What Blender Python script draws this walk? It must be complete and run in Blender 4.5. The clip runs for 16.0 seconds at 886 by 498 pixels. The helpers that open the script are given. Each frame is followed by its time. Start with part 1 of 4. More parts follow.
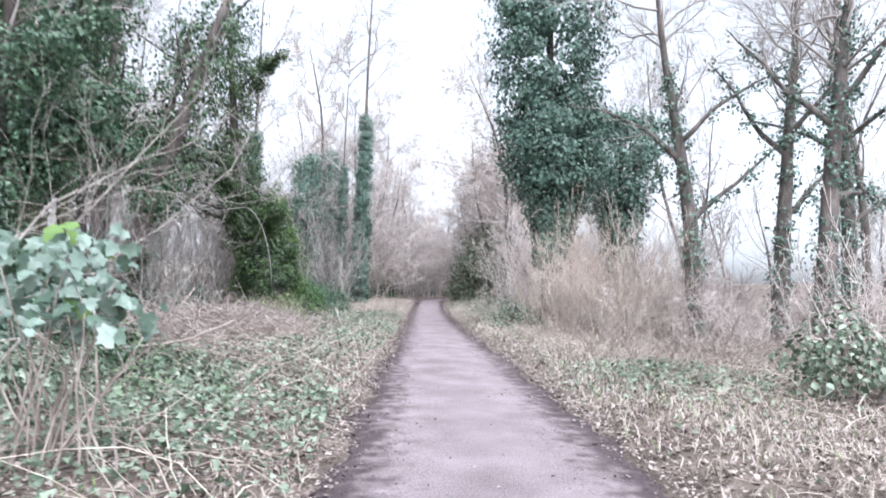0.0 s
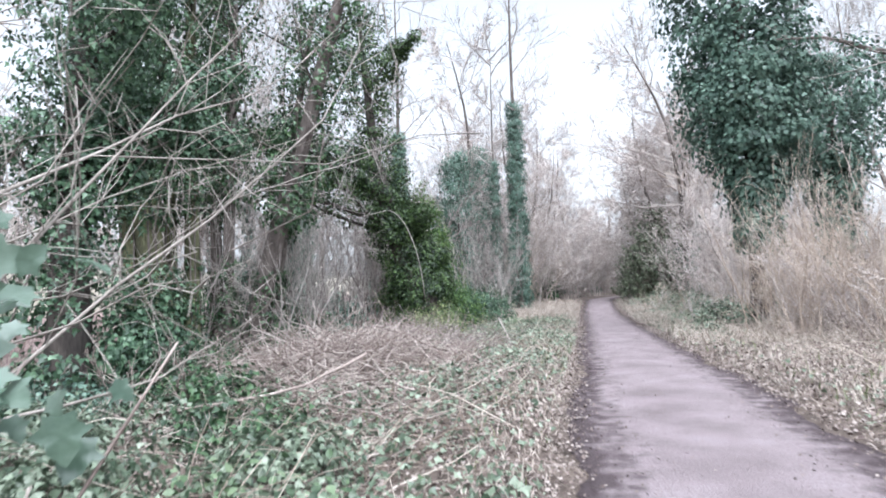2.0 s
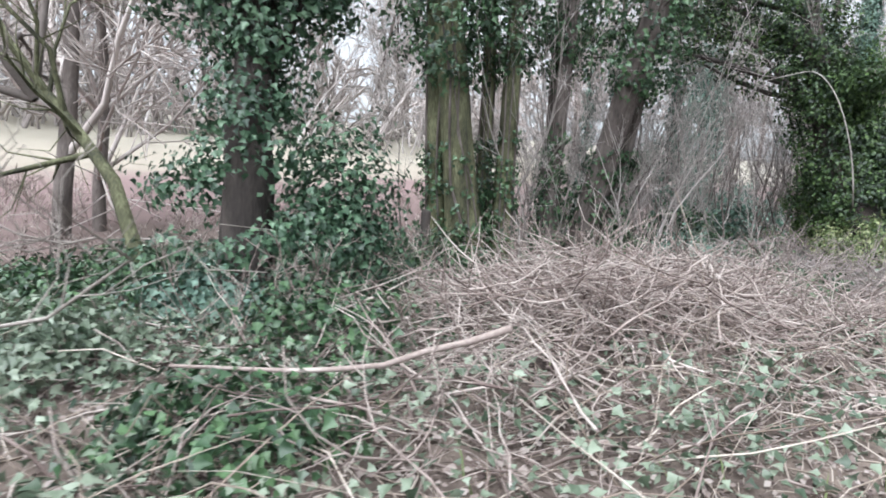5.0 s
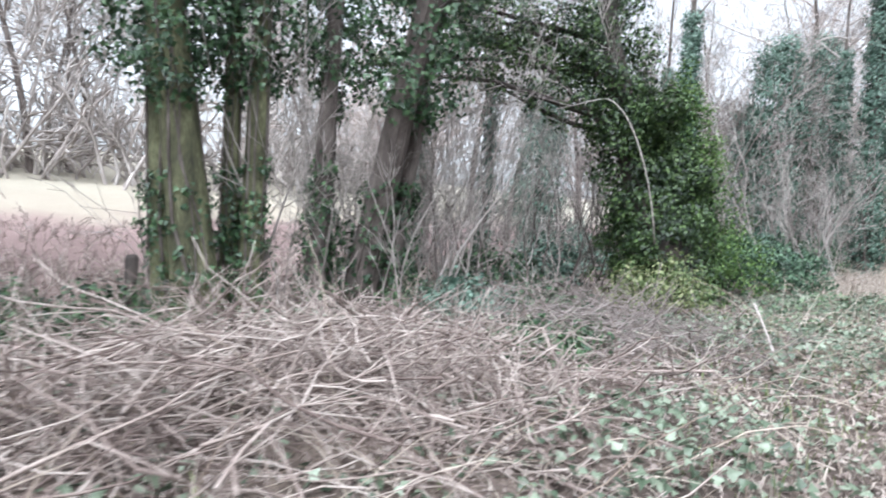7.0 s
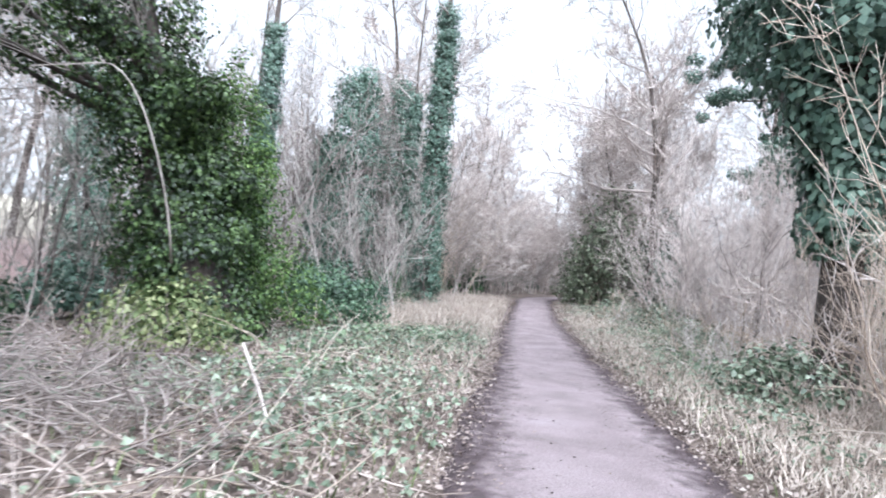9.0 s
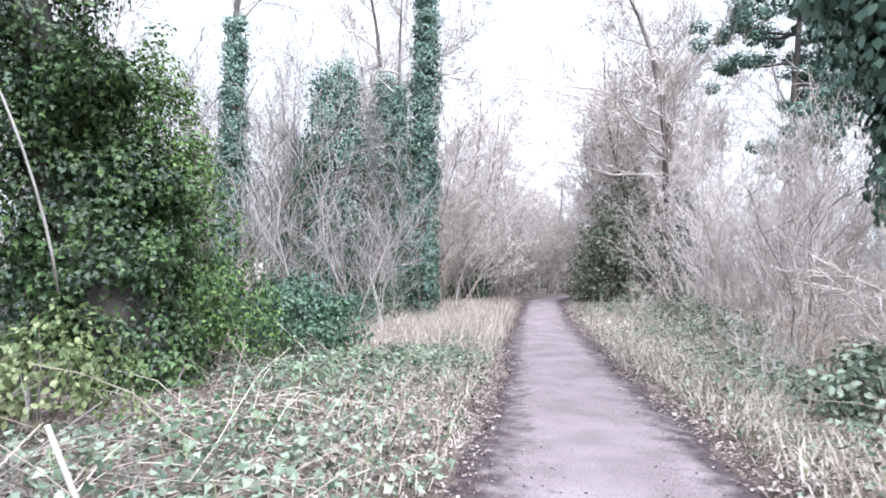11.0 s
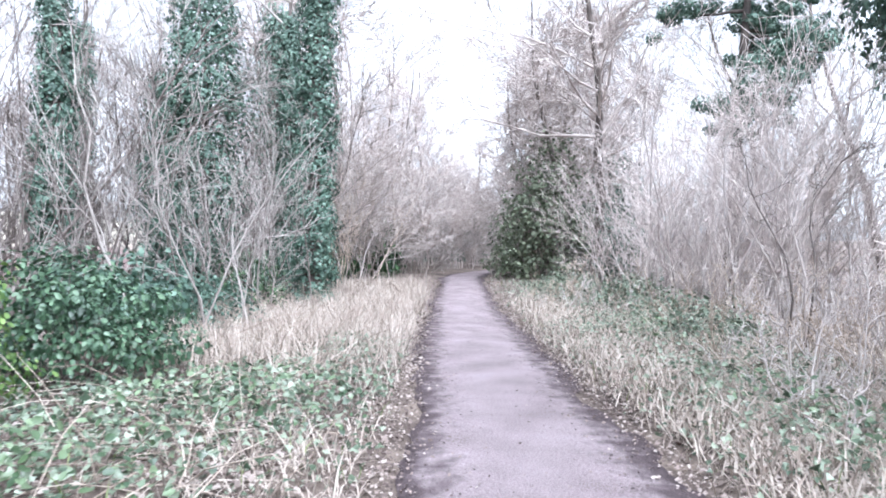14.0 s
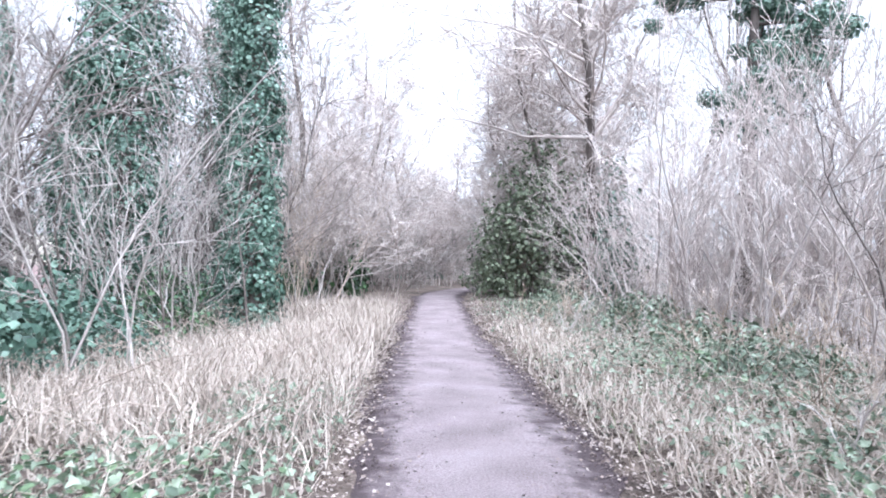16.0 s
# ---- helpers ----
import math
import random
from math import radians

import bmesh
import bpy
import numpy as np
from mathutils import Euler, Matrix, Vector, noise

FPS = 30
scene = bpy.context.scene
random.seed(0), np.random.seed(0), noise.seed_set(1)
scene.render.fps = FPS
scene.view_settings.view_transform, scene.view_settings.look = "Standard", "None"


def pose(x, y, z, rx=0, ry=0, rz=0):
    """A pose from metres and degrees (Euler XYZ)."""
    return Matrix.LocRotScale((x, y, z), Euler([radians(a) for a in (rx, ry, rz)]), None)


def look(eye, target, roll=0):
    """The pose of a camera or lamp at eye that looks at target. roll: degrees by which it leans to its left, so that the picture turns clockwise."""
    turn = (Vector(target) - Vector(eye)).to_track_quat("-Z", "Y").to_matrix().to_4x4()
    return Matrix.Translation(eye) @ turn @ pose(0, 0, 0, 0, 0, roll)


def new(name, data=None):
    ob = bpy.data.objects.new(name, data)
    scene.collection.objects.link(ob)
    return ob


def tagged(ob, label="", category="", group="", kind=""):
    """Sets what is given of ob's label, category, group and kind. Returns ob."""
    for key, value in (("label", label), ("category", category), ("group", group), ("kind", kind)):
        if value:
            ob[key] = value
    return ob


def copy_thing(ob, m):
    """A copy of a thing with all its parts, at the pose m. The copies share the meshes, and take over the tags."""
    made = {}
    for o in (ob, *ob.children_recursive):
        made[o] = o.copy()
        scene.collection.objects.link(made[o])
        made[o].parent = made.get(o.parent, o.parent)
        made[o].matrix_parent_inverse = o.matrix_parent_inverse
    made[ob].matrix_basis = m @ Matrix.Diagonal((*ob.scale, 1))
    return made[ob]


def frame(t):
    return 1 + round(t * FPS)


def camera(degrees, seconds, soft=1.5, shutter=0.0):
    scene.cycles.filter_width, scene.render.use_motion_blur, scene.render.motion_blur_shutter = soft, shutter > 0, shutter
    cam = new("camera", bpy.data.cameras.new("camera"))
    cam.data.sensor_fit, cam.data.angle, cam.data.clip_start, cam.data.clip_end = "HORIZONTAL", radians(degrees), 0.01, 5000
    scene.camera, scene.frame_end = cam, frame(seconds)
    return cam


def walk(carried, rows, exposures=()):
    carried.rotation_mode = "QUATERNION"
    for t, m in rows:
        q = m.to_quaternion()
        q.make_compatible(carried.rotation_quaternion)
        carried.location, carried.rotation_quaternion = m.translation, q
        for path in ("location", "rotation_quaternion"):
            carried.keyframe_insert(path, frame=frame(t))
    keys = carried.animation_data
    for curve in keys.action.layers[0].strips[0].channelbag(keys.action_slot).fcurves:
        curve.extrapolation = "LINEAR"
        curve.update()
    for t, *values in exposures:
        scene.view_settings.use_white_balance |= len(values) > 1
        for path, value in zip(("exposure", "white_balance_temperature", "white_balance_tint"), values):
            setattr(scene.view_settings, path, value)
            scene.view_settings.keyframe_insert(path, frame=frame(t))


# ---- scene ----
cam = camera(67.9, 16.0, soft=1.8, shutter=0.35)

PATH = [
    (0, (-0.777, 1.009, 1.378), (-0.698, 3.005, 1.491), 1.9),
    (0.5, (-0.907, 1.8, 1.318), (-0.765, 3.794, 1.351), 3.7),
    (1, (-1.016, 2.593, 1.314), (-1.097, 4.591, 1.367), -0.1),
    (1.5, (-1.136, 3.43, 1.368), (-1.528, 5.391, 1.397), -1.6),
    (2, (-1.26, 4.246, 1.432), (-1.644, 6.205, 1.551), -2.2),
    (2.5, (-1.32, 5.01, 1.512), (-2.188, 6.805, 1.672), 1.2),
    (3, (-1.3, 5.8, 1.54), (-2.43, 7.447, 1.614), 2.0),
    (5.3, (-1.246, 8.919, 1.577), (-2.732, 10.232, 1.318), 2.8),
    (5.5, (-1.228, 9.187, 1.58), (-2.681, 10.547, 1.381), 1.5),
    (6, (-1.177, 9.879, 1.579), (-2.668, 11.208, 1.483), 1.6),
    (6.5, (-1.137, 10.634, 1.569), (-2.483, 12.098, 1.357), 1.1),
    (7, (-1.096, 11.377, 1.553), (-2.346, 12.934, 1.444), 2.7),
    (7.5, (-1.05, 12.097, 1.534), (-2.13, 13.778, 1.455), 2.6),
    (8, (-0.991, 12.834, 1.503), (-1.855, 14.637, 1.552), 2.9),
    (8.5, (-0.932, 13.607, 1.442), (-1.51, 15.52, 1.525), 5.0),
    (9, (-0.875, 14.317, 1.427), (-1.09, 16.304, 1.489), 5.2),
    (9.2, (-0.849, 14.575, 1.424), (-1.034, 16.564, 1.508), 5.3),
    (11.3, (-0.783, 16.94, 1.43), (-1.054, 18.92, 1.511), -0.2),
    (11.5, (-0.785, 17.175, 1.434), (-1.094, 19.147, 1.551), -0.1),
    (12, (-0.815, 17.759, 1.459), (-1.147, 19.729, 1.56), 1.0),
    (12.5, (-0.885, 18.348, 1.469), (-1.105, 20.334, 1.559), -0.5),
    (13, (-0.896, 19.012, 1.503), (-1.129, 20.997, 1.577), 1.0),
    (13.5, (-0.89, 19.708, 1.513), (-0.902, 21.708, 1.522), 0.3),
    (14, (-0.834, 20.409, 1.499), (-0.81, 22.409, 1.497), 1.1),
    (14.5, (-0.774, 21.101, 1.476), (-0.708, 23.1, 1.476), 1.1),
    (15, (-0.686, 21.818, 1.45), (-0.671, 23.816, 1.53), 1.7),
    (15.5, (-0.65, 22.528, 1.447), (-0.597, 24.526, 1.524), 3.1),
    (16, (-0.648, 23.247, 1.422), (-0.559, 25.244, 1.474), 0.9),
]
walk(cam, [(t, look(eye, target, roll)) for t, eye, target, roll in PATH],
     exposures=[(0, 2.18, 5700, 10), (3, 2.0, 5750, 8), (5.5, 1.92, 5850, 8), (7, 2.1, 5750, 8), (9, 2.3, 5640, 9), (12.5, 2.53, 5600, 10), (16, 2.64, 5450, 11)])

# ---------------------------------------------------------------- world, light
world = bpy.data.worlds.new("overcast")
scene.world = world
world.use_nodes = True
wn = world.node_tree
wn.nodes.clear()
sky = wn.nodes.new("ShaderNodeTexSky")
sky.sky_type = "NISHITA"
sky.sun_disc = False
sky.sun_elevation = radians(61)
sky.sun_rotation = radians(157)
sky.air_density, sky.dust_density, sky.ozone_density = 1.0, 3.0, 0.6
pale = wn.nodes.new("ShaderNodeHueSaturation")
pale.inputs["Saturation"].default_value = 0.08
bg = wn.nodes.new("ShaderNodeBackground")
bg.inputs["Strength"].default_value = 0.08
wout = wn.nodes.new("ShaderNodeOutputWorld")
wn.links.new(sky.outputs[0], pale.inputs["Color"])
wn.links.new(pale.outputs[0], bg.inputs["Color"])
wn.links.new(bg.outputs[0], wout.inputs["Surface"])
sun = new("sun", bpy.data.lights.new("sun", "SUN"))
sun.data.energy = 1.5
sun.data.angle = radians(75)
sun.data.color = (1.0, 0.97, 0.95)
sun.matrix_world = look((5, -12, 24), (0, 0, 0))


# ---------------------------------------------------------------- materials
def shader(name, cols, scale=6.0, rough=0.8, bump=0.3, island=0.0, fine=40.0, stretch=(1, 1, 1), spec=0.3, grain=0.35, thin=0.0, broad=1.3):
    """Two scales of noise between the colours, a random shift per leaf or stick, and fine relief."""
    m = bpy.data.materials.new(name)
    m.use_nodes = True
    nt = m.node_tree
    bsdf = nt.nodes["Principled BSDF"]
    link = nt.links.new
    tc = nt.nodes.new("ShaderNodeTexCoord")
    mp = nt.nodes.new("ShaderNodeMapping")
    mp.inputs["Scale"].default_value = stretch
    link(tc.outputs["Object"], mp.inputs["Vector"])
    big = nt.nodes.new("ShaderNodeTexNoise")
    big.inputs["Scale"].default_value = scale
    big.inputs["Detail"].default_value = 5
    small = nt.nodes.new("ShaderNodeTexNoise")
    small.inputs["Scale"].default_value = fine
    small.inputs["Detail"].default_value = 4
    link(mp.outputs[0], big.inputs["Vector"])
    link(mp.outputs[0], small.inputs["Vector"])
    mix = nt.nodes.new("ShaderNodeMath")
    mix.operation = "MULTIPLY_ADD"
    mix.inputs[1].default_value = grain
    link(small.outputs["Fac"], mix.inputs[0])
    half = nt.nodes.new("ShaderNodeMath")
    half.operation = "MULTIPLY_ADD"
    half.inputs[1].default_value = broad
    half.inputs[2].default_value = .5 - broad / 2 - grain / 2
    link(big.outputs["Fac"], half.inputs[0])
    link(half.outputs[0], mix.inputs[2])
    last = mix
    if island:
        geo = nt.nodes.new("ShaderNodeNewGeometry")
        isl = nt.nodes.new("ShaderNodeMath")
        isl.operation = "MULTIPLY_ADD"
        isl.inputs[1].default_value = island
        link(geo.outputs["Random Per Island"], isl.inputs[0])
        sub = nt.nodes.new("ShaderNodeMath")
        sub.operation = "SUBTRACT"
        sub.inputs[1].default_value = island / 2
        link(mix.outputs[0], sub.inputs[0])
        link(sub.outputs[0], isl.inputs[2])
        last = isl
    ramp = nt.nodes.new("ShaderNodeValToRGB")
    el = ramp.color_ramp.elements
    while len(el) < len(cols):
        el.new(0.5)
    for i, c in enumerate(cols):
        el[i].position = 0.15 + 0.7 * i / max(1, len(cols) - 1)
        el[i].color = (*c, 1)
    link(last.outputs[0], ramp.inputs["Fac"])
    link(ramp.outputs["Color"], bsdf.inputs["Base Color"])
    bsdf.inputs["Roughness"].default_value = rough
    bsdf.inputs["Specular IOR Level"].default_value = spec
    if bump:
        b = nt.nodes.new("ShaderNodeBump")
        b.inputs["Strength"].default_value = bump
        b.inputs["Distance"].default_value = 0.02
        link(small.outputs["Fac"], b.inputs["Height"])
        link(b.outputs[0], bsdf.inputs["Normal"])
    if thin:
        tr = nt.nodes.new("ShaderNodeBsdfTranslucent")
        link(ramp.outputs["Color"], tr.inputs["Color"])
        mx = nt.nodes.new("ShaderNodeMixShader")
        mx.inputs[0].default_value = thin
        link(bsdf.outputs[0], mx.inputs[1])
        link(tr.outputs[0], mx.inputs[2])
        link(mx.outputs[0], nt.nodes["Material Output"].inputs["Surface"])
    return m


BARK = shader("bark_grey_brown", [(.05, .041, .037), (.12, .10, .09), (.22, .19, .175)], 5, .9, .8, stretch=(1, 1, .3))
BARK_DARK = shader("bark_dark", [(.025, .022, .02), (.06, .05, .045), (.11, .09, .08)], 5, .9, .8, stretch=(1, 1, .3))
BARK_MOSS = shader("bark_mossy", [(.028, .028, .02), (.095, .096, .054), (.23, .235, .135)], 4, .9, 1.0, stretch=(1, 1, .25), grain=.7)
TWIG = shader("twig_tan", [(.30, .25, .228), (.455, .395, .365), (.61, .555, .52)], 2, .8, 0, island=.5)
TWIG_GREY = shader("twig_grey", [(.19, .165, .15), (.33, .295, .275), (.48, .44, .415)], 2, .8, 0, island=.5)
TWIG_DARK = shader("twig_dark", [(.06, .05, .045), (.12, .10, .09), (.2, .17, .155)], 2, .8, 0, island=.5)
TWIG_TAN = shader("twig_warm_tan", [(.29, .225, .175), (.46, .375, .31), (.62, .54, .465)], 2, .8, 0, island=.5)
STRAW = shader("dead_cane", [(.20, .155, .125), (.36, .30, .25), (.55, .485, .42)], 3, .8, 0, island=.8)
TWIG_PALE = shader("twig_pale", [(.32, .28, .26), (.48, .43, .405), (.66, .61, .58)], 2, .8, 0, island=.5)
TWIG_PINK = shader("twig_pinkish", [(.44, .375, .35), (.58, .51, .48), (.72, .655, .62)], 2, .8, 0, island=.5)
OLIVE = shader("olive_grey_leaf", [(.06, .075, .045), (.125, .15, .095), (.23, .26, .18)], 2, .5, 0, island=.8, thin=.2)
TWIG_MID = shader("twig_dull_brown", [(.12, .10, .092), (.21, .178, .165), (.32, .28, .262)], 2, .8, 0, island=.5)
GREEN_BRAMBLE = shader("fresh_bramble_leaf", [(.03, .058, .027), (.078, .125, .06), (.18, .24, .14)], 2, .4, 0, island=.8, spec=.5, thin=.15)
DEAD_STICK = shader("dead_stick", [(.115, .084, .075), (.265, .213, .19), (.47, .41, .372)], 3, .8, .2, island=.7)
IVY = shader("ivy_leaf", [(.013, .03, .014), (.037, .079, .035), (.095, .168, .075)], 2, .38, 0, island=.7, spec=.5, thin=.15)
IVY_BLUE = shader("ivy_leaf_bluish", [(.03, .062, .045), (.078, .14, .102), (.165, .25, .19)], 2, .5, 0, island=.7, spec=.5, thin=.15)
IVY_MID = shader("ivy_leaf_mid", [(.018, .042, .022), (.05, .10, .055), (.12, .20, .115)], 2, .4, 0, island=.8, spec=.5, thin=.15)
IVY_DARK = shader("ivy_leaf_dark", [(.007, .016, .006), (.026, .052, .017), (.09, .145, .045)], 2, .45, 0, island=.8, spec=.4, thin=.12)
BRANCH = shader("branch_weathered", [(.12, .105, .09), (.26, .23, .205), (.44, .40, .365)], 4, .85, .4, island=.3, fine=60)
HOLLY = shader("evergreen_leaf", [(.03, .065, .02), (.085, .15, .042), (.18, .27, .085)], 2, .55, 0, island=.7, spec=.3, thin=.2)
YELLOWISH = shader("yellow_green_leaf", [(.07, .10, .035), (.15, .19, .08), (.27, .29, .15)], 2, .5, 0, island=.8, thin=.25)
BRAMBLE = shader("bramble_leaf", [(.045, .07, .042), (.125, .162, .108), (.265, .31, .232)], 2, .36, 0, island=.8, spec=.5, thin=.15)
BIGLEAF = shader("broad_leaf", [(.05, .085, .058), (.10, .15, .108), (.20, .262, .215)], 4, .28, .15, island=.8, spec=.6, thin=.15)
GRASS_DRY = shader("dry_grass", [(.27, .22, .185), (.40, .345, .30), (.53, .47, .415)], 2, .8, 0, island=.7, thin=.25)
GRASS = shader("green_grass", [(.07, .10, .035), (.15, .19, .08), (.28, .31, .16)], 2, .7, 0, island=.7, thin=.25)
DEAD_LEAF = shader("fallen_leaf", [(.08, .058, .052), (.23, .185, .165), (.38, .33, .30)], 3, .75, 0, island=.9, thin=.1)
CRUMB = shader("rotted_leaf", [(.04, .03, .028), (.10, .075, .068), (.24, .19, .17)], 3, .9, 0, island=.9)
PATH_EARTH = shader("trodden_earth", [(.115, .088, .090), (.225, .185, .192), (.32, .272, .283)], 1.5, .95, 1.4, fine=60, grain=1.0, broad=.8)


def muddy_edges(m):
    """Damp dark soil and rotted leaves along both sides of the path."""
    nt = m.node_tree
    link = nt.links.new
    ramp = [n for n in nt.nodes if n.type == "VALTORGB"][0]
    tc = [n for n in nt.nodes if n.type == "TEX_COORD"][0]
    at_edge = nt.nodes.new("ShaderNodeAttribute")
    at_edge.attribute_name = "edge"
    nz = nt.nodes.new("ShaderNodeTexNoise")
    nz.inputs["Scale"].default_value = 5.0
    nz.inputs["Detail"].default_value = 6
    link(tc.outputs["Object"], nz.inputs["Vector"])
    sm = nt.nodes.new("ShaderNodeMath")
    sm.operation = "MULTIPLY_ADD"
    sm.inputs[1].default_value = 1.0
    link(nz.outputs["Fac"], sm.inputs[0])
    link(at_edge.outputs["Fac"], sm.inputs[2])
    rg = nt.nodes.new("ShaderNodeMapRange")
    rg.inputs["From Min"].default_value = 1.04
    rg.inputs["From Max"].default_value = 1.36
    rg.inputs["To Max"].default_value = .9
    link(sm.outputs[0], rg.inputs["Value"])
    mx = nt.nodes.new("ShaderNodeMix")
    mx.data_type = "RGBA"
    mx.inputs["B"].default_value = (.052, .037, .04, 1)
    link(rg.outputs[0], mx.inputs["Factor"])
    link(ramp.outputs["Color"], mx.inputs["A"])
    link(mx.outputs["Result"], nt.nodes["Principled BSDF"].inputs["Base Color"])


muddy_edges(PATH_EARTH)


def ground_shader():
    """Leaf litter near the path, rusty bracken beyond it, straw-coloured field further off."""
    m = shader("leaf_litter_ground", [(.035, .026, .022), (.11, .086, .072), (.23, .185, .155)], 1.6, .95, .9, fine=38)
    nt = m.node_tree
    link = nt.links.new
    ramp = [n for n in nt.nodes if n.type == "VALTORGB"][0]
    bsdf = nt.nodes["Principled BSDF"]
    tc = [n for n in nt.nodes if n.type == "TEX_COORD"][0]
    sep = nt.nodes.new("ShaderNodeSeparateXYZ")
    link(tc.outputs["Object"], sep.inputs[0])
    wob = nt.nodes.new("ShaderNodeTexNoise")
    wob.inputs["Scale"].default_value = .25
    link(tc.outputs["Object"], wob.inputs["Vector"])
    ab = nt.nodes.new("ShaderNodeMath")
    ab.operation = "MULTIPLY_ADD"
    ab.inputs[1].default_value = 9.0
    link(wob.outputs["Fac"], ab.inputs[0])
    link(sep.outputs["X"], ab.inputs[2])
    zone = nt.nodes.new("ShaderNodeMapRange")
    zone.inputs["From Min"].default_value = -8
    zone.inputs["From Max"].default_value = -34
    link(ab.outputs[0], zone.inputs["Value"])
    far = nt.nodes.new("ShaderNodeValToRGB")
    e = far.color_ramp.elements
    e[0].position, e[0].color = 0.0, (.13, .10, .075, 1)
    e[1].position, e[1].color = 1.0, (.37, .34, .275, 1)
    for p, c in ((.14, (.17, .12, .112, 1)), (.46, (.235, .165, .158, 1)), (.62, (.33, .29, .235, 1))):
        k = e.new(p)
        k.color = c
    link(zone.outputs[0], far.inputs["Fac"])
    mx = nt.nodes.new("ShaderNodeMix")
    mx.data_type = "RGBA"
    lim = nt.nodes.new("ShaderNodeMapRange")
    lim.inputs["From Min"].default_value = 0.02
    lim.inputs["From Max"].default_value = 0.22
    lim.inputs["To Max"].default_value = 0.85
    link(zone.outputs[0], lim.inputs["Value"])
    link(lim.outputs[0], mx.inputs["Factor"])
    link(ramp.outputs["Color"], mx.inputs["A"])
    link(far.outputs["Color"], mx.inputs["B"])
    link(mx.outputs["Result"], bsdf.inputs["Base Color"])
    return m


GROUND = ground_shader()


# ---------------------------------------------------------------- geometry helpers
class Geo:
    """Gathers vertices and faces, and makes one mesh of them."""

    def __init__(self):
        self.v, self.q, self.t, self.n = [], [], [], 0

    def add(self, v, quads=None, tris=None):
        self.v.append(np.asarray(v, float).reshape(-1, 3))
        if quads is not None and len(quads):
            self.q.append(np.asarray(quads) + self.n)
        if tris is not None and len(tris):
            self.t.append(np.asarray(tris) + self.n)
        self.n += len(self.v[-1])

    def mesh(self, name, material, smooth=True):
        me = bpy.data.meshes.new(name)
        v = np.concatenate(self.v) if self.v else np.zeros((0, 3))
        q = np.concatenate(self.q) if self.q else np.zeros((0, 4), int)
        t = np.concatenate(self.t) if self.t else np.zeros((0, 3), int)
        me.vertices.add(len(v))
        me.vertices.foreach_set("co", v.ravel().astype(np.float32))
        me.loops.add(q.size + t.size)
        me.loops.foreach_set("vertex_index", np.concatenate([q.ravel(), t.ravel()]).astype(np.int32))
        me.polygons.add(len(q) + len(t))
        starts = np.concatenate([np.arange(len(q)) * 4, len(q) * 4 + np.arange(len(t)) * 3])
        me.polygons.foreach_set("loop_start", starts.astype(np.int32))
        me.polygons.foreach_set("use_smooth", np.full(len(q) + len(t), smooth))
        me.update(calc_edges=True)
        me.validate()
        me.materials.append(material)
        return me


def part(name, geo, material, parent, label="", smooth=True, kind=""):
    ob = new(name, geo.mesh(name, material, smooth))
    ob.parent = parent
    return tagged(ob, label, kind=kind)


def thing(name, x, y, label, category, group="", kind="", z=None):
    ob = new(name)
    ob.empty_display_size = 0.2
    ob.location = (x, y, float(height(x, y)) if z is None else z)
    return tagged(ob, label, category, group, kind)


def tube(geo, pts, radii, sides=5, cap=True):
    pts = np.asarray(pts, float)
    n = len(pts)
    tan = np.gradient(pts, axis=0)
    tan /= np.linalg.norm(tan, axis=1, keepdims=True) + 1e-9
    ref = np.array([1.0, .13, 0]) if abs(tan[:, 2]).mean() > .6 else np.array([0, .1, 1.0])
    a = np.cross(tan, ref)
    a /= np.linalg.norm(a, axis=1, keepdims=True) + 1e-9
    b = np.cross(tan, a)
    ang = np.arange(sides) * 2 * math.pi / sides
    r = np.asarray(radii, float).reshape(-1, 1, 1)
    v = pts[:, None] + r * (a[:, None] * np.cos(ang)[None, :, None] + b[:, None] * np.sin(ang)[None, :, None])
    i, j = np.meshgrid(np.arange(n - 1), np.arange(sides), indexing="ij")
    k = (j + 1) % sides
    quads = np.stack([i * sides + j, i * sides + k, (i + 1) * sides + k, (i + 1) * sides + j], -1).reshape(-1, 4)
    tris = None
    if cap and sides > 3:
        e = (n - 1) * sides
        tris = [[e, e + m, e + m + 1] for m in range(1, sides - 1)]
    geo.add(v, quads, tris)


def unit(v):
    return v / (np.linalg.norm(v, axis=-1, keepdims=True) + 1e-9)


def run(rng, start, d, length, n=6, wander=.15, rise=0.0):
    """A wandering line of n points."""
    p, d = np.array(start, float), unit(np.array(d, float))
    out = [p.copy()]
    for _ in range(n - 1):
        d = unit(d + rng.normal(0, wander, 3) + np.array([0, 0, rise]))
        p = p + d * length / (n - 1)
        out.append(p.copy())
    return np.array(out)


def at(line, s):
    f = s * (len(line) - 1)
    i = min(int(f), len(line) - 2)
    return line[i] + (line[i + 1] - line[i]) * (f - i), unit(line[i + 1] - line[i])


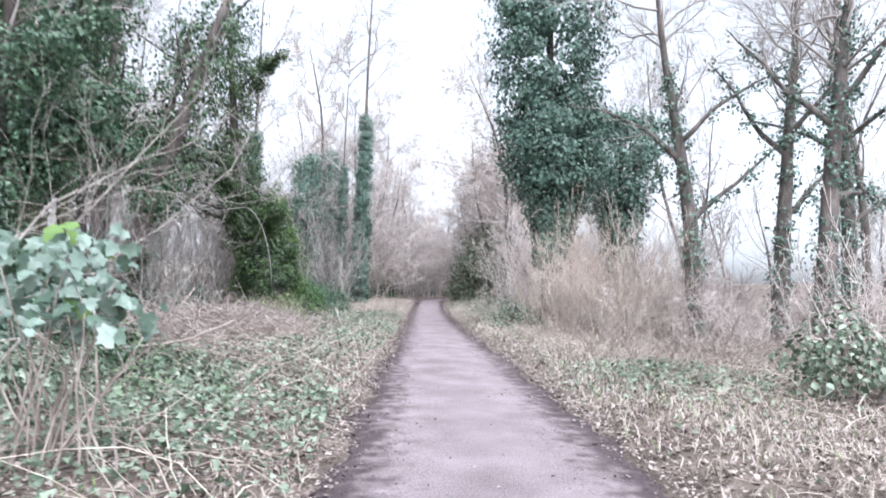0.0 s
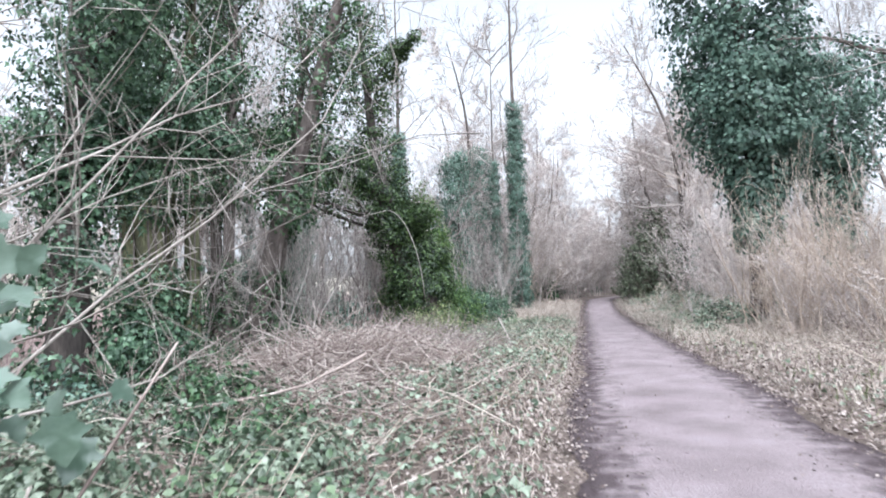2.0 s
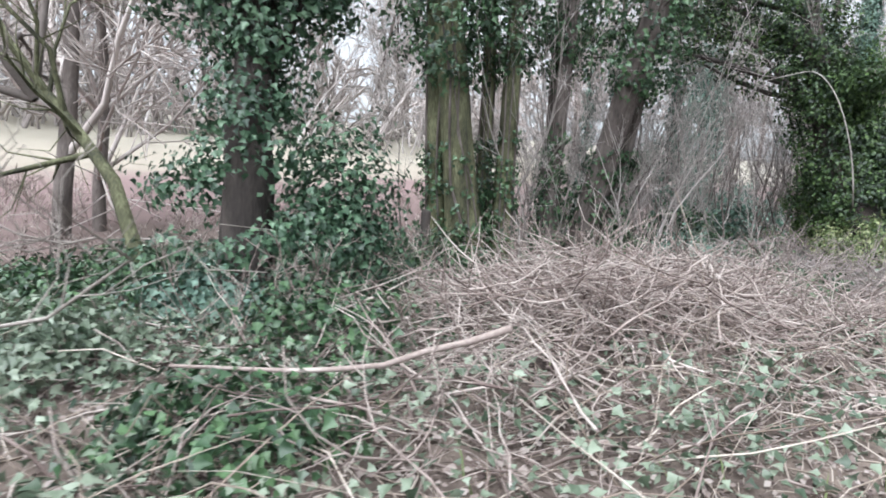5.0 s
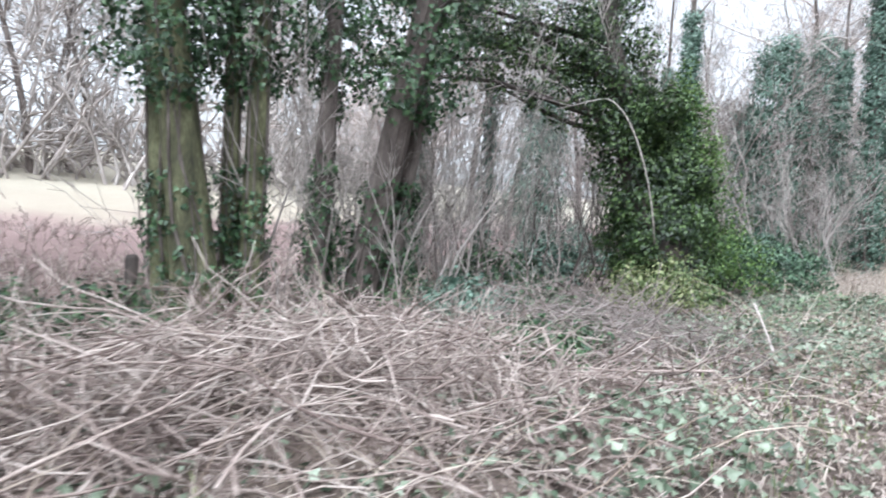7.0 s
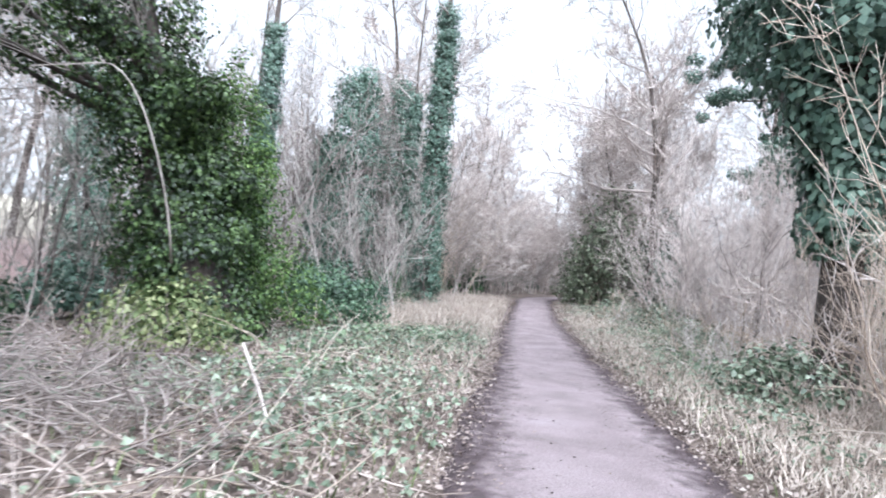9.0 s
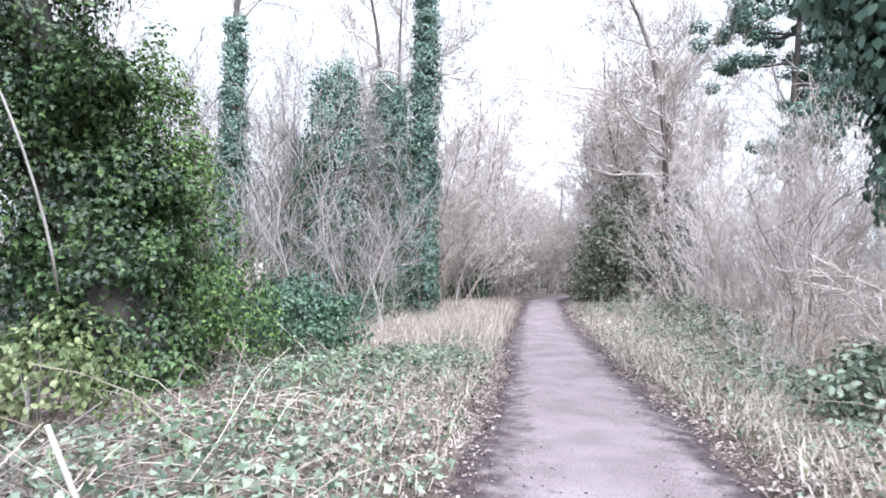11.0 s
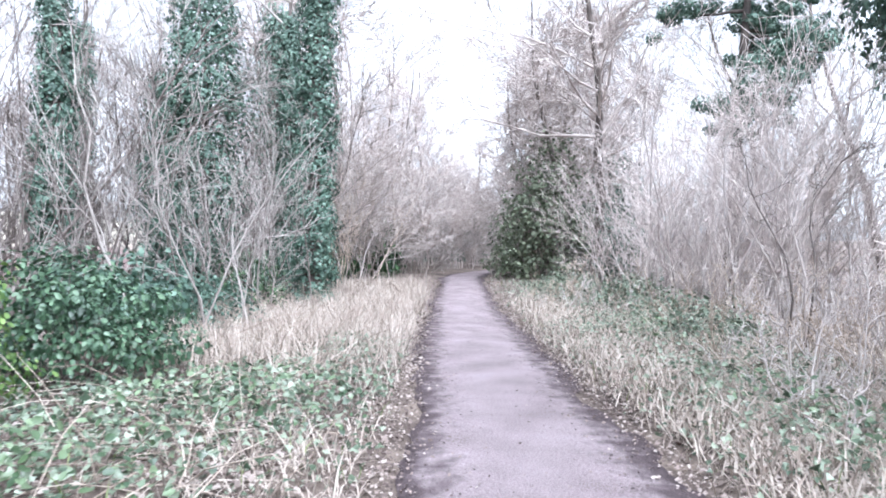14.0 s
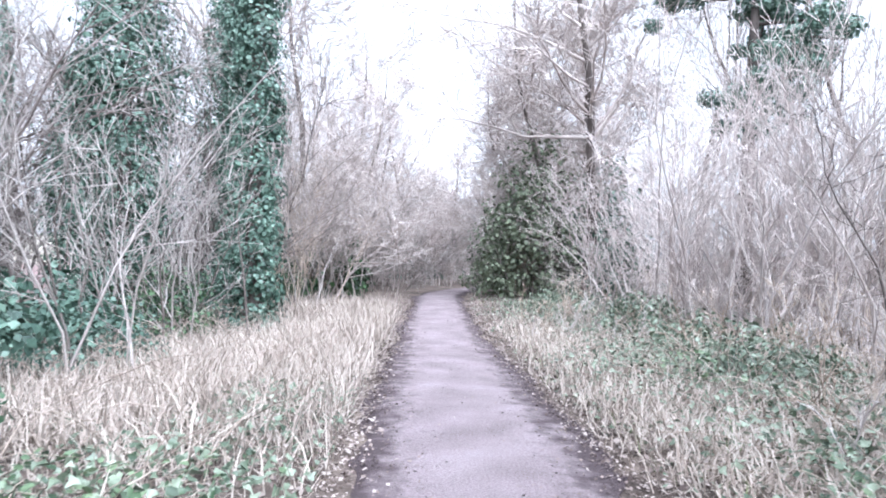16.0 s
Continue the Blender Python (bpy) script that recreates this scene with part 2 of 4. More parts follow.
def grow(rng, geos, line, radius, levels, ratio=.55, angle=.8, kids=(6, 5, 4), rise=.05, wander=.15, first=.3, thin=.45, sides=(9, 5, 3, 3), level=0, finest=.004):
    """Boughs on a stem, and twigs on the boughs, into geos by level."""
    n = len(line)
    end = max(radius * .12, finest * .6)
    rad = radius + (end - radius) * np.linspace(0, 1, n) ** .85
    tube(geos[min(level, len(geos) - 1)], line, rad, sides[min(level, 3)], False)
    if level >= levels:
        return
    length = np.linalg.norm(np.diff(line, axis=0), axis=1).sum()
    for _ in range(kids[min(level, len(kids) - 1)]):
        s = rng.uniform(first if level == 0 else .12, 1.0)
        p, t = at(line, s)
        side = unit(np.cross(t, rng.normal(0, 1, 3)))
        a = angle * rng.uniform(.5, 1.25)
        d = t * math.cos(a) + side * math.sin(a)
        ln = length * ratio * rng.uniform(.5, 1.25) * (1.2 - .7 * s)
        r = (radius + (end - radius) * s) * thin * rng.uniform(.8, 1.2)
        pts = (2 if levels == 3 or sides[0] == 5 else 3) if level + 1 == levels else (6 if level == 0 else 4)
        grow(rng, geos, run(rng, p, d, ln, pts, wander, rise), max(r, finest), levels, ratio, angle, kids, rise, wander, first, thin, sides, level + 1, finest)


LEAF = {
    "ivy": ([(0, 0, 0), (0, 1, -.06), (.2, .55, .09), (.5, .22, .13), (-.2, .55, .09), (-.5, .22, .13)], [(0, 3, 2, 1), (0, 1, 4, 5)], None),
    "oval": ([(0, 0, 0), (0, 1, -.05), (.3, .65, .08), (.3, .25, .08), (-.3, .65, .08), (-.3, .25, .08)], [(0, 3, 2, 1), (0, 1, 4, 5)], None),
    "card": ([(0, 0, 0), (.42, .45, .1), (0, 1, 0), (-.42, .45, .1)], [(0, 1, 2, 3)], None),
    "lobed": ([(0, 0, 0), (.32, -.08, .02), (.34, .16, .06), (.62, .32, .0), (.33, .5, .08), (.3, .72, .05), (0, 1.05, -.08), (-.3, .72, .05),
               (-.33, .5, .08), (-.62, .32, .0), (-.34, .16, .06), (-.32, -.08, .02), (0, .4, .0)], None,
              [(12, i, i + 1) for i in range(0, 11)] + [(12, 11, 0)]),
}


def leaves(rng, geo, pos, normal, size, kind="ivy", droop=1.0):
    """Leaves at the places given, facing along their normals, tips hanging."""
    pos, n = np.asarray(pos, float), unit(np.asarray(normal, float))
    k = len(pos)
    down = np.tile([0, 0, -droop], (k, 1)) + rng.normal(0, .6, (k, 3))
    y = unit(down - n * (down * n).sum(1, keepdims=True))
    x = np.cross(y, n)
    tv, tq, tt = LEAF[kind]
    tv = np.array(tv)
    s = np.broadcast_to(np.asarray(size, float), (k,)).reshape(k, 1, 1)
    v = pos[:, None] + s * (x[:, None] * tv[None, :, :1] + y[:, None] * tv[None, :, 1:2] + n[:, None] * tv[None, :, 2:])
    off = (np.arange(k) * len(tv)).reshape(k, 1, 1)
    geo.add(v, None if tq is None else (np.array(tq)[None] + off).reshape(-1, 4), None if tt is None else (np.array(tt)[None] + off).reshape(-1, 3))


def ball(rng, k):
    return unit(rng.normal(0, 1, (k, 3)))


def foliage(rng, geo, centres, radius, per, size, kind="ivy", outward=None, flat=.8):
    """Clumps of leaves about centres, each leaf facing out of its clump."""
    c = np.repeat(np.asarray(centres, float), per, axis=0)
    r = np.repeat(np.broadcast_to(np.asarray(radius, float), (len(centres),)), per)[:, None]
    d = ball(rng, len(c))
    p = c + d * r * rng.uniform(.35, 1, (len(c), 1)) ** .5 * np.array([1, 1, flat])
    nm = d + rng.normal(0, .35, (len(c), 3)) + np.array([0, 0, .35])
    if outward is not None:
        nm = nm + np.repeat(np.asarray(outward, float), per, axis=0)
    leaves(rng, geo, p, nm, size * rng.uniform(.6, 1.25, len(c)), kind)


def ivy_sleeve(rng, geo, line, radius, clumps, per, size, s0=0.0, s1=1.0, clump=.28, kind="ivy"):
    """Ivy round a stem; radius(s) is the sleeve's half width."""
    cs, out, rr = [], [], []
    for _ in range(clumps):
        s = rng.uniform(s0, s1)
        p, t = at(line, s)
        d = unit(np.cross(t, rng.normal(0, 1, 3)))
        R = radius(s) * rng.uniform(.45, 1.15)
        cs.append(p + d * R)
        out.append(d)
        rr.append(clump * rng.uniform(.6, 1.3))
    foliage(rng, geo, cs, np.array(rr), per, size, kind, out)


def wave(x, y):
    return (np.sin(x * .9 + 1.3) * np.cos(y * .7 + .4) + .5 * np.sin(x * 2.1 + y * 1.3) + .3 * np.sin(3.7 * x - 2.9 * y + 1)) / 1.8


def path_mid(y):
    return np.interp(y, [0, 20, 28, 38, 48], [-.14, -.11, -.14, -.04, .25]) + np.clip(np.asarray(y, float) - 46, 0, 60) ** 2 * .018


def path_half(y):
    return np.interp(y, [0, 14, 20, 28, 45, 70], [1.3, 1.24, 1.06, .96, .88, .85])


def rise(y):
    """The path climbs a little towards its bend."""
    q = np.clip((np.asarray(y, float) - 33) / 15, 0, 1)
    return .3 * q * q * (3 - 2 * q)


def height(x, y):
    x, y = np.asarray(x, float), np.asarray(y, float)
    off = np.abs(x - path_mid(y)) - path_half(y)
    rim = np.clip(off / .5, 0, 1)
    h = -.05 + rim * .09 + rim * .05 * wave(x, y) * np.clip(off / 2, .2, 1)
    h = h + .32 * np.exp(-((x + 4.6) / 1.9) ** 2 - ((y - 13.8) / 2.9) ** 2)
    left = np.clip(-x - 15, 0, None)
    h = h - .5 * np.clip((-x - 7) / 6, 0, 1) + np.clip(left, 0, 70) * .105 + np.clip(left - 70, 0, 200) * .03
    right = np.clip(x - 14, 0, 150)
    return h + right * .05 + rise(y)


# ---------------------------------------------------------------- ground and path
def build_ground():
    def axis(lo, hi, near0, near1, step, k):
        a = list(np.arange(near0, near1 + 1e-6, step))
        d, v = step, near1
        while v < hi:
            d *= k
            v += d
            a.append(v)
        d, v = step, near0
        while v > lo:
            d *= k
            v -= d
            a.insert(0, v)
        return np.array(a)
    xs, ys = axis(-900, 900, -10, 9, .2, 1.13), axis(-600, 1500, -1, 46, .25, 1.13)
    gx, gy = np.meshgrid(xs, ys)
    gz = height(gx, gy)
    geo = Geo()
    ny, nx = gx.shape
    i, j = np.meshgrid(np.arange(ny - 1), np.arange(nx - 1), indexing="ij")
    a = i * nx + j
    geo.add(np.stack([gx, gy, gz], -1), np.stack([a, a + 1, a + nx + 1, a + nx], -1).reshape(-1, 4))
    return tagged(new("ground", geo.mesh("ground", GROUND)), "leaf-littered woodland floor running into rusty bracken and straw field", "ground", kind="structure")


def build_path():
    rng = np.random.default_rng(3)
    ys = np.arange(-6, 72, .12)
    cols = np.linspace(-1, 1, 19)
    jl = np.convolve(rng.normal(0, .3, len(ys)), np.ones(13) / 13, "same")
    jr = np.convolve(rng.normal(0, .3, len(ys)), np.ones(13) / 13, "same")
    gx = np.zeros((len(ys), len(cols)))
    for k, c in enumerate(cols):
        gx[:, k] = path_mid(ys) + c * path_half(ys) + np.clip(-c, 0, 1) ** 4 * jl + np.clip(c, 0, 1) ** 4 * jr
    gy = np.repeat(ys[:, None], len(cols), 1)
    gz = -.012 + .028 * (1 - cols[None] ** 2) + .001 * wave(gx * 2.3, gy * .7) + .0025 * wave(gx * 6, gy * 5.1) - .05 * np.clip(np.abs(cols[None]) - .9, 0, 1) * 5 + rise(gy)
    geo = Geo()
    ny, nx = gx.shape
    i, j = np.meshgrid(np.arange(ny - 1), np.arange(nx - 1), indexing="ij")
    a = i * nx + j
    geo.add(np.stack([gx, gy, gz], -1), np.stack([a, a + 1, a + nx + 1, a + nx], -1).reshape(-1, 4))
    me = geo.mesh("path", PATH_EARTH)
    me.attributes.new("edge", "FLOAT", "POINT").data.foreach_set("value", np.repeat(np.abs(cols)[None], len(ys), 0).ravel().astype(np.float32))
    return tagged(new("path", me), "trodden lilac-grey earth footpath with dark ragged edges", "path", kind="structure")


build_ground()
build_path()


# ---------------------------------------------------------------- trees with ivy
def multi_stem_tree():
    """Seven mossy stems from one stool, with ivy about the feet."""
    rng = np.random.default_rng(11)
    x0, y0 = -9.3, 17.5
    t = thing("multi_stemmed_tree", x0, y0, "mossy many-stemmed tree with ivy climbing its grey-green stems", "tree")
    # foot of each stem, lean over four metres in x and y, girth
    stems = [(-.62, -1.3, -.3, -.2, .17), (-.12, -1.1, -.22, -.18, .27), (-.45, -.5, -.1, .05, .12), (-.04, -.38, .02, .02, .16), (-.5, 1.35, .1, .05, .13), (.1, .7, .2, .1, .12), (.1, 1.65, 1.15, -.2, .23), (.5, 1.9, .6, .2, .12)]
    ivy = Geo()
    for u, w, lean, lean_y, r in stems:
        h = rng.uniform(9, 11)
        line = run(rng, (u, w, -.25), (lean * .25, lean_y * .25, 1), h, 12, .014, .0)
        g = Geo()
        tube(g, line, np.linspace(r * 1.15, r * .55, 12) * (1 + .35 * np.exp(-np.arange(12) * 1.2)), 12)
        part("trunk", g, BARK_MOSS if lean < .1 else BARK, t)
        vines = Geo()
        for a in rng.uniform(0, 6.283, 5):
            k = np.arange(12)
            turn = a + np.cumsum(rng.normal(0, .28, 12))
            rad = r * 1.15 - r * .6 * k / 11 + .008 + .35 * r * np.exp(-k * 1.2)
            tube(vines, line + np.stack([np.cos(turn) * rad, np.sin(turn) * rad, 0 * k], 1), np.linspace(.018, .008, 12) * rng.uniform(.7, 1.5), 5)
        part("ivy_stem", vines, BARK, t, "woody ivy stems clinging to bark", kind="stuff")
        tw = [Geo(), Geo()]
        for _ in range(5):
            p, d = at(line, rng.uniform(.45, 1))
            b = run(rng, p, unit(d + ball(rng, 1)[0] * 1.1), rng.uniform(1.5, 3), 6, .2, .05)
            grow(rng, tw, b, .035, 2, kids=(8, 5), first=.1)
        part("branch", tw[0], BARK_DARK, t, kind="stuff")
        part("twig", tw[1], TWIG_DARK, t, kind="stuff")
        ivy_sleeve(rng, ivy, line, lambda s: r * 1.25 + .1 * (s < .18), 100, 12, .085, 0, .26, .17)
        ivy_sleeve(rng, ivy, line, lambda s: r * 1.2 + .6 * (s > .4), 270, 13, .1, .36, 1, .3)
    part("ivy", ivy, IVY, t, "climbing ivy leaves", kind="stuff")


def ivy_tree(x, y, line, r, sleeve, clumps, per, size, label, mat=IVY, boughs=(), bare=0, seed=1, clump=.3, name="ivy_clad_tree", kind="ivy", s0=0, s1=1, bark=BARK_DARK):
    rng = np.random.default_rng(seed)
    t = thing(name, x, y, label, "tree")
    line = np.array(line, float)
    # round off the stem between its given bends
    ts = np.linspace(0, len(line) - 1, 14)
    line = np.stack([np.interp(ts, np.arange(len(line)), line[:, k]) for k in range(3)], 1) + rng.normal(0, r * .12, (14, 3)) * np.linspace(0, 1, 14)[:, None]
    g = Geo()
    tube(g, line, np.linspace(r * 1.2, r * .1, 14), 12)
    part("trunk", g, bark, t)
    ivy = Geo()
    ivy_sleeve(rng, ivy, line, sleeve, clumps, per, size, s0, s1, clump, kind)
    tw = [Geo(), Geo(), Geo()]
    for s, d, ln, br, leafy in boughs:
        p, _ = at(line, s)
        b = run(rng, p, d, ln, 9, .12, 0)
        g = Geo()
        tube(g, b, np.linspace(br, br * .15, 9), 7)
        part("bough", g, bark, t)
        grow(rng, tw, b, br * .5, 2, .4, kids=(9, 5), first=.3)
        if leafy:
            ivy_sleeve(rng, ivy, b, lambda q: .12 + leafy * .3 * math.sin(math.pi * min(1, q + .15)), int(leafy * 60), per, size, .1, 1, .26, kind)
    for _ in range(bare):
        p, d = at(line, rng.uniform(.55, 1))
        grow(rng, tw, run(rng, p, unit(d + ball(rng, 1)[0]), rng.uniform(1.5, 4), 6, .18, .06), .045, 2, kids=(10, 7), finest=.007)
    part("ivy", ivy, mat, t, "dense ivy foliage", kind="stuff")
    for g in tw:
        if g.n:
            part("twig", g, TWIG_GREY, t, kind="stuff")
    return t


multi_stem_tree()
# ivy column beside the clearing
ivy_tree(-7.5, 11.45, [(0, 0, -.2), (.05, 0, 2), (.1, .1, 4.5), (.2, .1, 9)], .26, lambda s: .72 - .1 * s + .32 * math.sin(11 * s), 430, 26, .078,
         "ivy-covered trunk with hanging ivy beside a clearing", IVY_MID,
         [(.38, (.6, .5, .9), 2.2, .05, .9), (.5, (.7, .6, .4), 2.6, .05, 1.6), (.42, (-.6, -.5, .8), 2.2, .05, .9), (.62, (.5, -.4, .5), 2.6, .05, 1.5), (.56, (.9, .7, -.25), 2.2, .04, 1.5)], 4, 21)
# dark leaning tree
ivy_tree(-5.2, 24.2, [(0, 0, -.2), (-.75, 0, 1.2), (-1.5, .05, 3.2), (-2.2, .1, 6), (-2.5, .1, 10.5)], .44,
         lambda s: .6 + .3 * s + .12 * math.sin(31 * s) + .3 * math.exp(-((s - .25) / .12) ** 2), 880, 34, .078, "dark leaning tree thick with glossy ivy", IVY_DARK,
         [(.52, (-.85, -.5, .3), 5.4, .1, .25), (.49, (-.9, -.4, .3), 4.6, .07, .3), (.6, (-.85, -.5, .25), 5.4, .09, 1.5), (.68, (-.9, -.3, .2), 5.0, .08, 1.7), (.64, (-.7, -.7, .15), 4.8, .07, 1.6), (.47, (.9, -.2, .25), 1.5, .06, 1.7), (.43, (.9, .2, -.1), 1.5, .05, 1.6), (.52, (.9, .3, .5), 1.3, .05, 1.6), (.38, (.8, .3, -.15), 1.2, .05, 1.5), (.3, (.8, .3, .1), .9, .05, 1.4),
          (.5, (-.6, -.95, .25), 4.2, .07, .8), (.85, (.6, -.5, .4), 2.5, .06, 1.3)], 6, 22)
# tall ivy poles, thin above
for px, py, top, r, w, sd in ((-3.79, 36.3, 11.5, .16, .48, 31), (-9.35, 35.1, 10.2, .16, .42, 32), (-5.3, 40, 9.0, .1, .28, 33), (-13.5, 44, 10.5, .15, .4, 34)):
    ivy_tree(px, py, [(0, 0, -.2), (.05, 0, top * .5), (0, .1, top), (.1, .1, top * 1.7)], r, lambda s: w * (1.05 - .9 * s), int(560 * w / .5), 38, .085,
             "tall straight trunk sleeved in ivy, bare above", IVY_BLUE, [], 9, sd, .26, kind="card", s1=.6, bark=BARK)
for px, py, sd in ((-11.1, 22.7, 36), (-10.6, 24.6, 37), (-13.2, 24.4, 38)):
    ivy_tree(px, py, [(0, 0, -.2), (.2, 0, 3), (.1, .1, 8)], .09, lambda s: .2 - .1 * s, 160, 12, .1, "slim trunk thinly wrapped in ivy", IVY_BLUE, [], 6, sd, .16, kind="card", s1=.7, bark=BARK)
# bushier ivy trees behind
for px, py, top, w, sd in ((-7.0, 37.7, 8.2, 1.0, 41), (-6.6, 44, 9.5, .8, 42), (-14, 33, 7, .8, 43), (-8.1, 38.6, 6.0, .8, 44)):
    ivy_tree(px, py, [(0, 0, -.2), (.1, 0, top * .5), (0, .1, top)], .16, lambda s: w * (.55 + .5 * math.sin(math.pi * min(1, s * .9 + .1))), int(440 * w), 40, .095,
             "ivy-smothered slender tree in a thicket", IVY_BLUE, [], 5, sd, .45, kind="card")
# right-hand evergreen crown
ivy_tree(4.1, 25.0, [(0, 0, -.2), (.1, 0, 4), (-.1, .1, 9), (-.2, .1, 17)], .3,
         lambda s: .35 + 1.75 * math.exp(-((s - .68) / .3) ** 2) + .3 * math.sin(17 * s), 1200, 36, .145, "tall tree crowded with dark blue-green ivy", IVY_BLUE,
         [(.75, (-.8, -.3, .5), 2.4, .08, 1.4)], 3, 51, .5, kind="card", s0=.2)
ivy_tree(9.2, 33.0, [(0, 0, -.2), (.1, 0, 5), (-.1, .1, 10)], .3,
         lambda s: .5 + 1.7 * math.exp(-((s - .85) / .3) ** 2), 620, 28, .17, "rounded grey-green ivy crown above scrub", IVY_BLUE, [], 5, 52, .5, kind="card")
for px, py, lx, ht, sd in ((7.6, 20.2, -1.6, 13, 53), (10.2, 20.5, .8, 14, 54), (9.3, 17.0, 1.2, 14, 55), (12.8, 21, -.6, 14, 56)):
    ivy_tree(px, py, [(0, 0, -.2), (lx * .2, 0, ht * .3), (lx * .6, .1, ht * .6), (lx, .1, ht)], .24, lambda s: .40 - .3 * s, 150, 16, .1,
             "bare leaning tree with ivy on its lower trunk", IVY_BLUE, [(.3, (.8, .2, .7), 4, .1, .4), (.45, (-.7, .3, .8), 4, .1, .3), (.5, (.5, -.6, .9), 4, .09, .2)], 24, sd, .25, kind="card", s1=.7, bark=BARK)


# ---------------------------------------------------------------- bare trees and thickets
def bare_tree(seed, ht, r, kids, levels, label, mats, ratio=.5, angle=.75, first=.25, name="bare_tree", lean=.05, rise=.06, group="bare winter trees", finest=.005):
    rng = np.random.default_rng(seed)
    t = thing(name, 0, 0, label, "tree", group, z=0)
    geos = [Geo() for _ in range(min(levels, 2) + 1)]
    grow(rng, geos, run(rng, (0, 0, -.25), (rng.normal(0, lean), rng.normal(0, lean), 1), ht, 10, .07, .03), r, levels, ratio, angle, kids, rise, .16, first, .45, (9, 5, 3, 3), 0, finest)
    for nm, g, m in zip(("trunk", "limb", "twig"), geos, mats):
        if g.n:
            part(nm, g, m, t, kind="" if nm == "trunk" else "stuff")
    return t


def thicket(seed, ht, stems, label, mats, spread=.6, kids=(8, 4), name="bare_shrub", group="bare twiggy shrubs", lean=.28, radius=.018, levels=2, category="shrub", finest=.0035):
    rng = np.random.default_rng(seed)
    t = thing(name, 0, 0, label, category, group, z=0)
    rest = Geo()
    for k in range(stems):
        geos = [Geo() if k < 4 else rest, rest]
        d = (rng.normal(0, lean), rng.normal(0, lean), 1)
        h = ht * rng.uniform(.55, 1.1)
        grow(rng, geos, run(rng, (rng.normal(0, spread), rng.normal(0, spread), -.15), d, h, 8, .16, .05), radius * rng.uniform(.6, 1.4), levels, .42, .7, kids, .05, .2, .15, .5, (5, 3, 3, 3), 0, finest)
        if k < 4:
            part("stem", geos[0], mats[0], t)
    part("twig", rest, mats[1], t, kind="stuff")
    return t


def scatter(things, spots, seed, smin=.8, smax=1.25):
    """The first of a kind stands at the first spot, copies at the others."""
    rng = np.random.default_rng(seed)
    used = set()
    for x, y in spots:
        k = int(rng.integers(len(things)))
        s = rng.uniform(smin, smax)
        m = pose(x, y, float(height(x, y)), rng.normal(0, 2), rng.normal(0, 2), rng.uniform(0, 360)) @ Matrix.Diagonal((s, s, s * rng.uniform(.9, 1.12), 1))
        if k not in used:
            used.add(k)
            things[k].matrix_basis = m
        else:
            copy_thing(things[k], m)
    for k, o in enumerate(things):
        if k not in used:
            for c in (*o.children_recursive, o):
                bpy.data.objects.remove(c)


def strewn(seed, n, x0, x1, y0, y1, keep=lambda x, y: True, gap=.0):
    rng = np.random.default_rng(seed)
    out = []
    while len(out) < n:
        x, y = rng.uniform(x0, x1), rng.uniform(y0, y1)
        if keep(x, y) and all((x - a) ** 2 + (y - b) ** 2 > gap * gap for a, b in out[-200:]):
            out.append((x, y))
    return out


tall = [bare_tree(60 + i, 13 + i, .17, (17, 8, 9), 3, "tall bare winter tree with fine grey twigs", (BARK, TWIG_GREY, TWIG_GREY), finest=.010) for i in range(3)]
scatter(tall, strewn(1, 16, -32, -9, 38, 70, gap=3) + strewn(2, 8, 9, 30, 46, 85, gap=4) + strewn(3, 3, 15, 26, 20, 40, gap=4), 7)
brown = [bare_tree(70 + i, 9.5 + i, .14, (20, 9, 11), 3, "broad brown bare tree dense with twigs", (BARK, TWIG, TWIG), .5, 1.0, .06, finest=.013) for i in range(3)]
scatter(brown, [(-4.6, 48), (-5.2, 55), (-4.2, 62), (-8.5, 62), (-3.6, 69), (2.2, 74), (-1.2, 72), (5.5, 72), (.8, 80), (-5, 76), (8.5, 70), (3.5, 79), (-8, 72), (12, 76), (-13, 70), (-2.5, 84), (6.5, 82), (4.6, 47.6), (6.4, 48.6), (3.8, 51.5),
                (-17, 12.5), (-14.5, 11.2), (-22, 36), (-16, 41), (-27, 42)] + strewn(22, 9, -60, -47, 4, 64, gap=3), 8, .9, 1.3)
scatter([bare_tree(76 + i, 14, .2, (26, 11, 11), 3, "big broad bare tree crowded with brown twigs", (BARK, TWIG, TWIG), .45, 1.0, .08, finest=.013, group="big bare trees") for i in range(2)],
        [(6.6, 53.5), (5.6, 60), (-9.5, 50), (-6.5, 70), (4.9, 50.5), (5.4, 46.2)], 18, .9, 1.15)
poles = [thicket(80 + i, 4.4, 7, "clump of thin pale saplings with dry twigs", ((TWIG_GREY, TWIG_GREY, TWIG_DARK)[i], TWIG_GREY), .5, (9, 5), "sapling_clump", "sapling clumps", .13, .02, finest=.005) for i in range(3)]
scatter(poles, strewn(4, 26, -9.5, -2.9, 29.5, 60, lambda x, y: x < -2.9 - .012 * y, gap=1.0) + strewn(5, 15, -13, -7, 20, 27, lambda x, y: x < -8 or y > 22.5, gap=.8) + [(-9.6, 18.6), (-10.6, 17.4), (-8.0, 18.9)], 9)
scrub = [thicket(90 + i, 2.5, 12, "tangled tan bramble and hawthorn scrub", (TWIG, TWIG), .7, (10, 4), "bare_shrub", "bare twiggy shrubs", .55, .012, finest=.006) for i in range(3)]
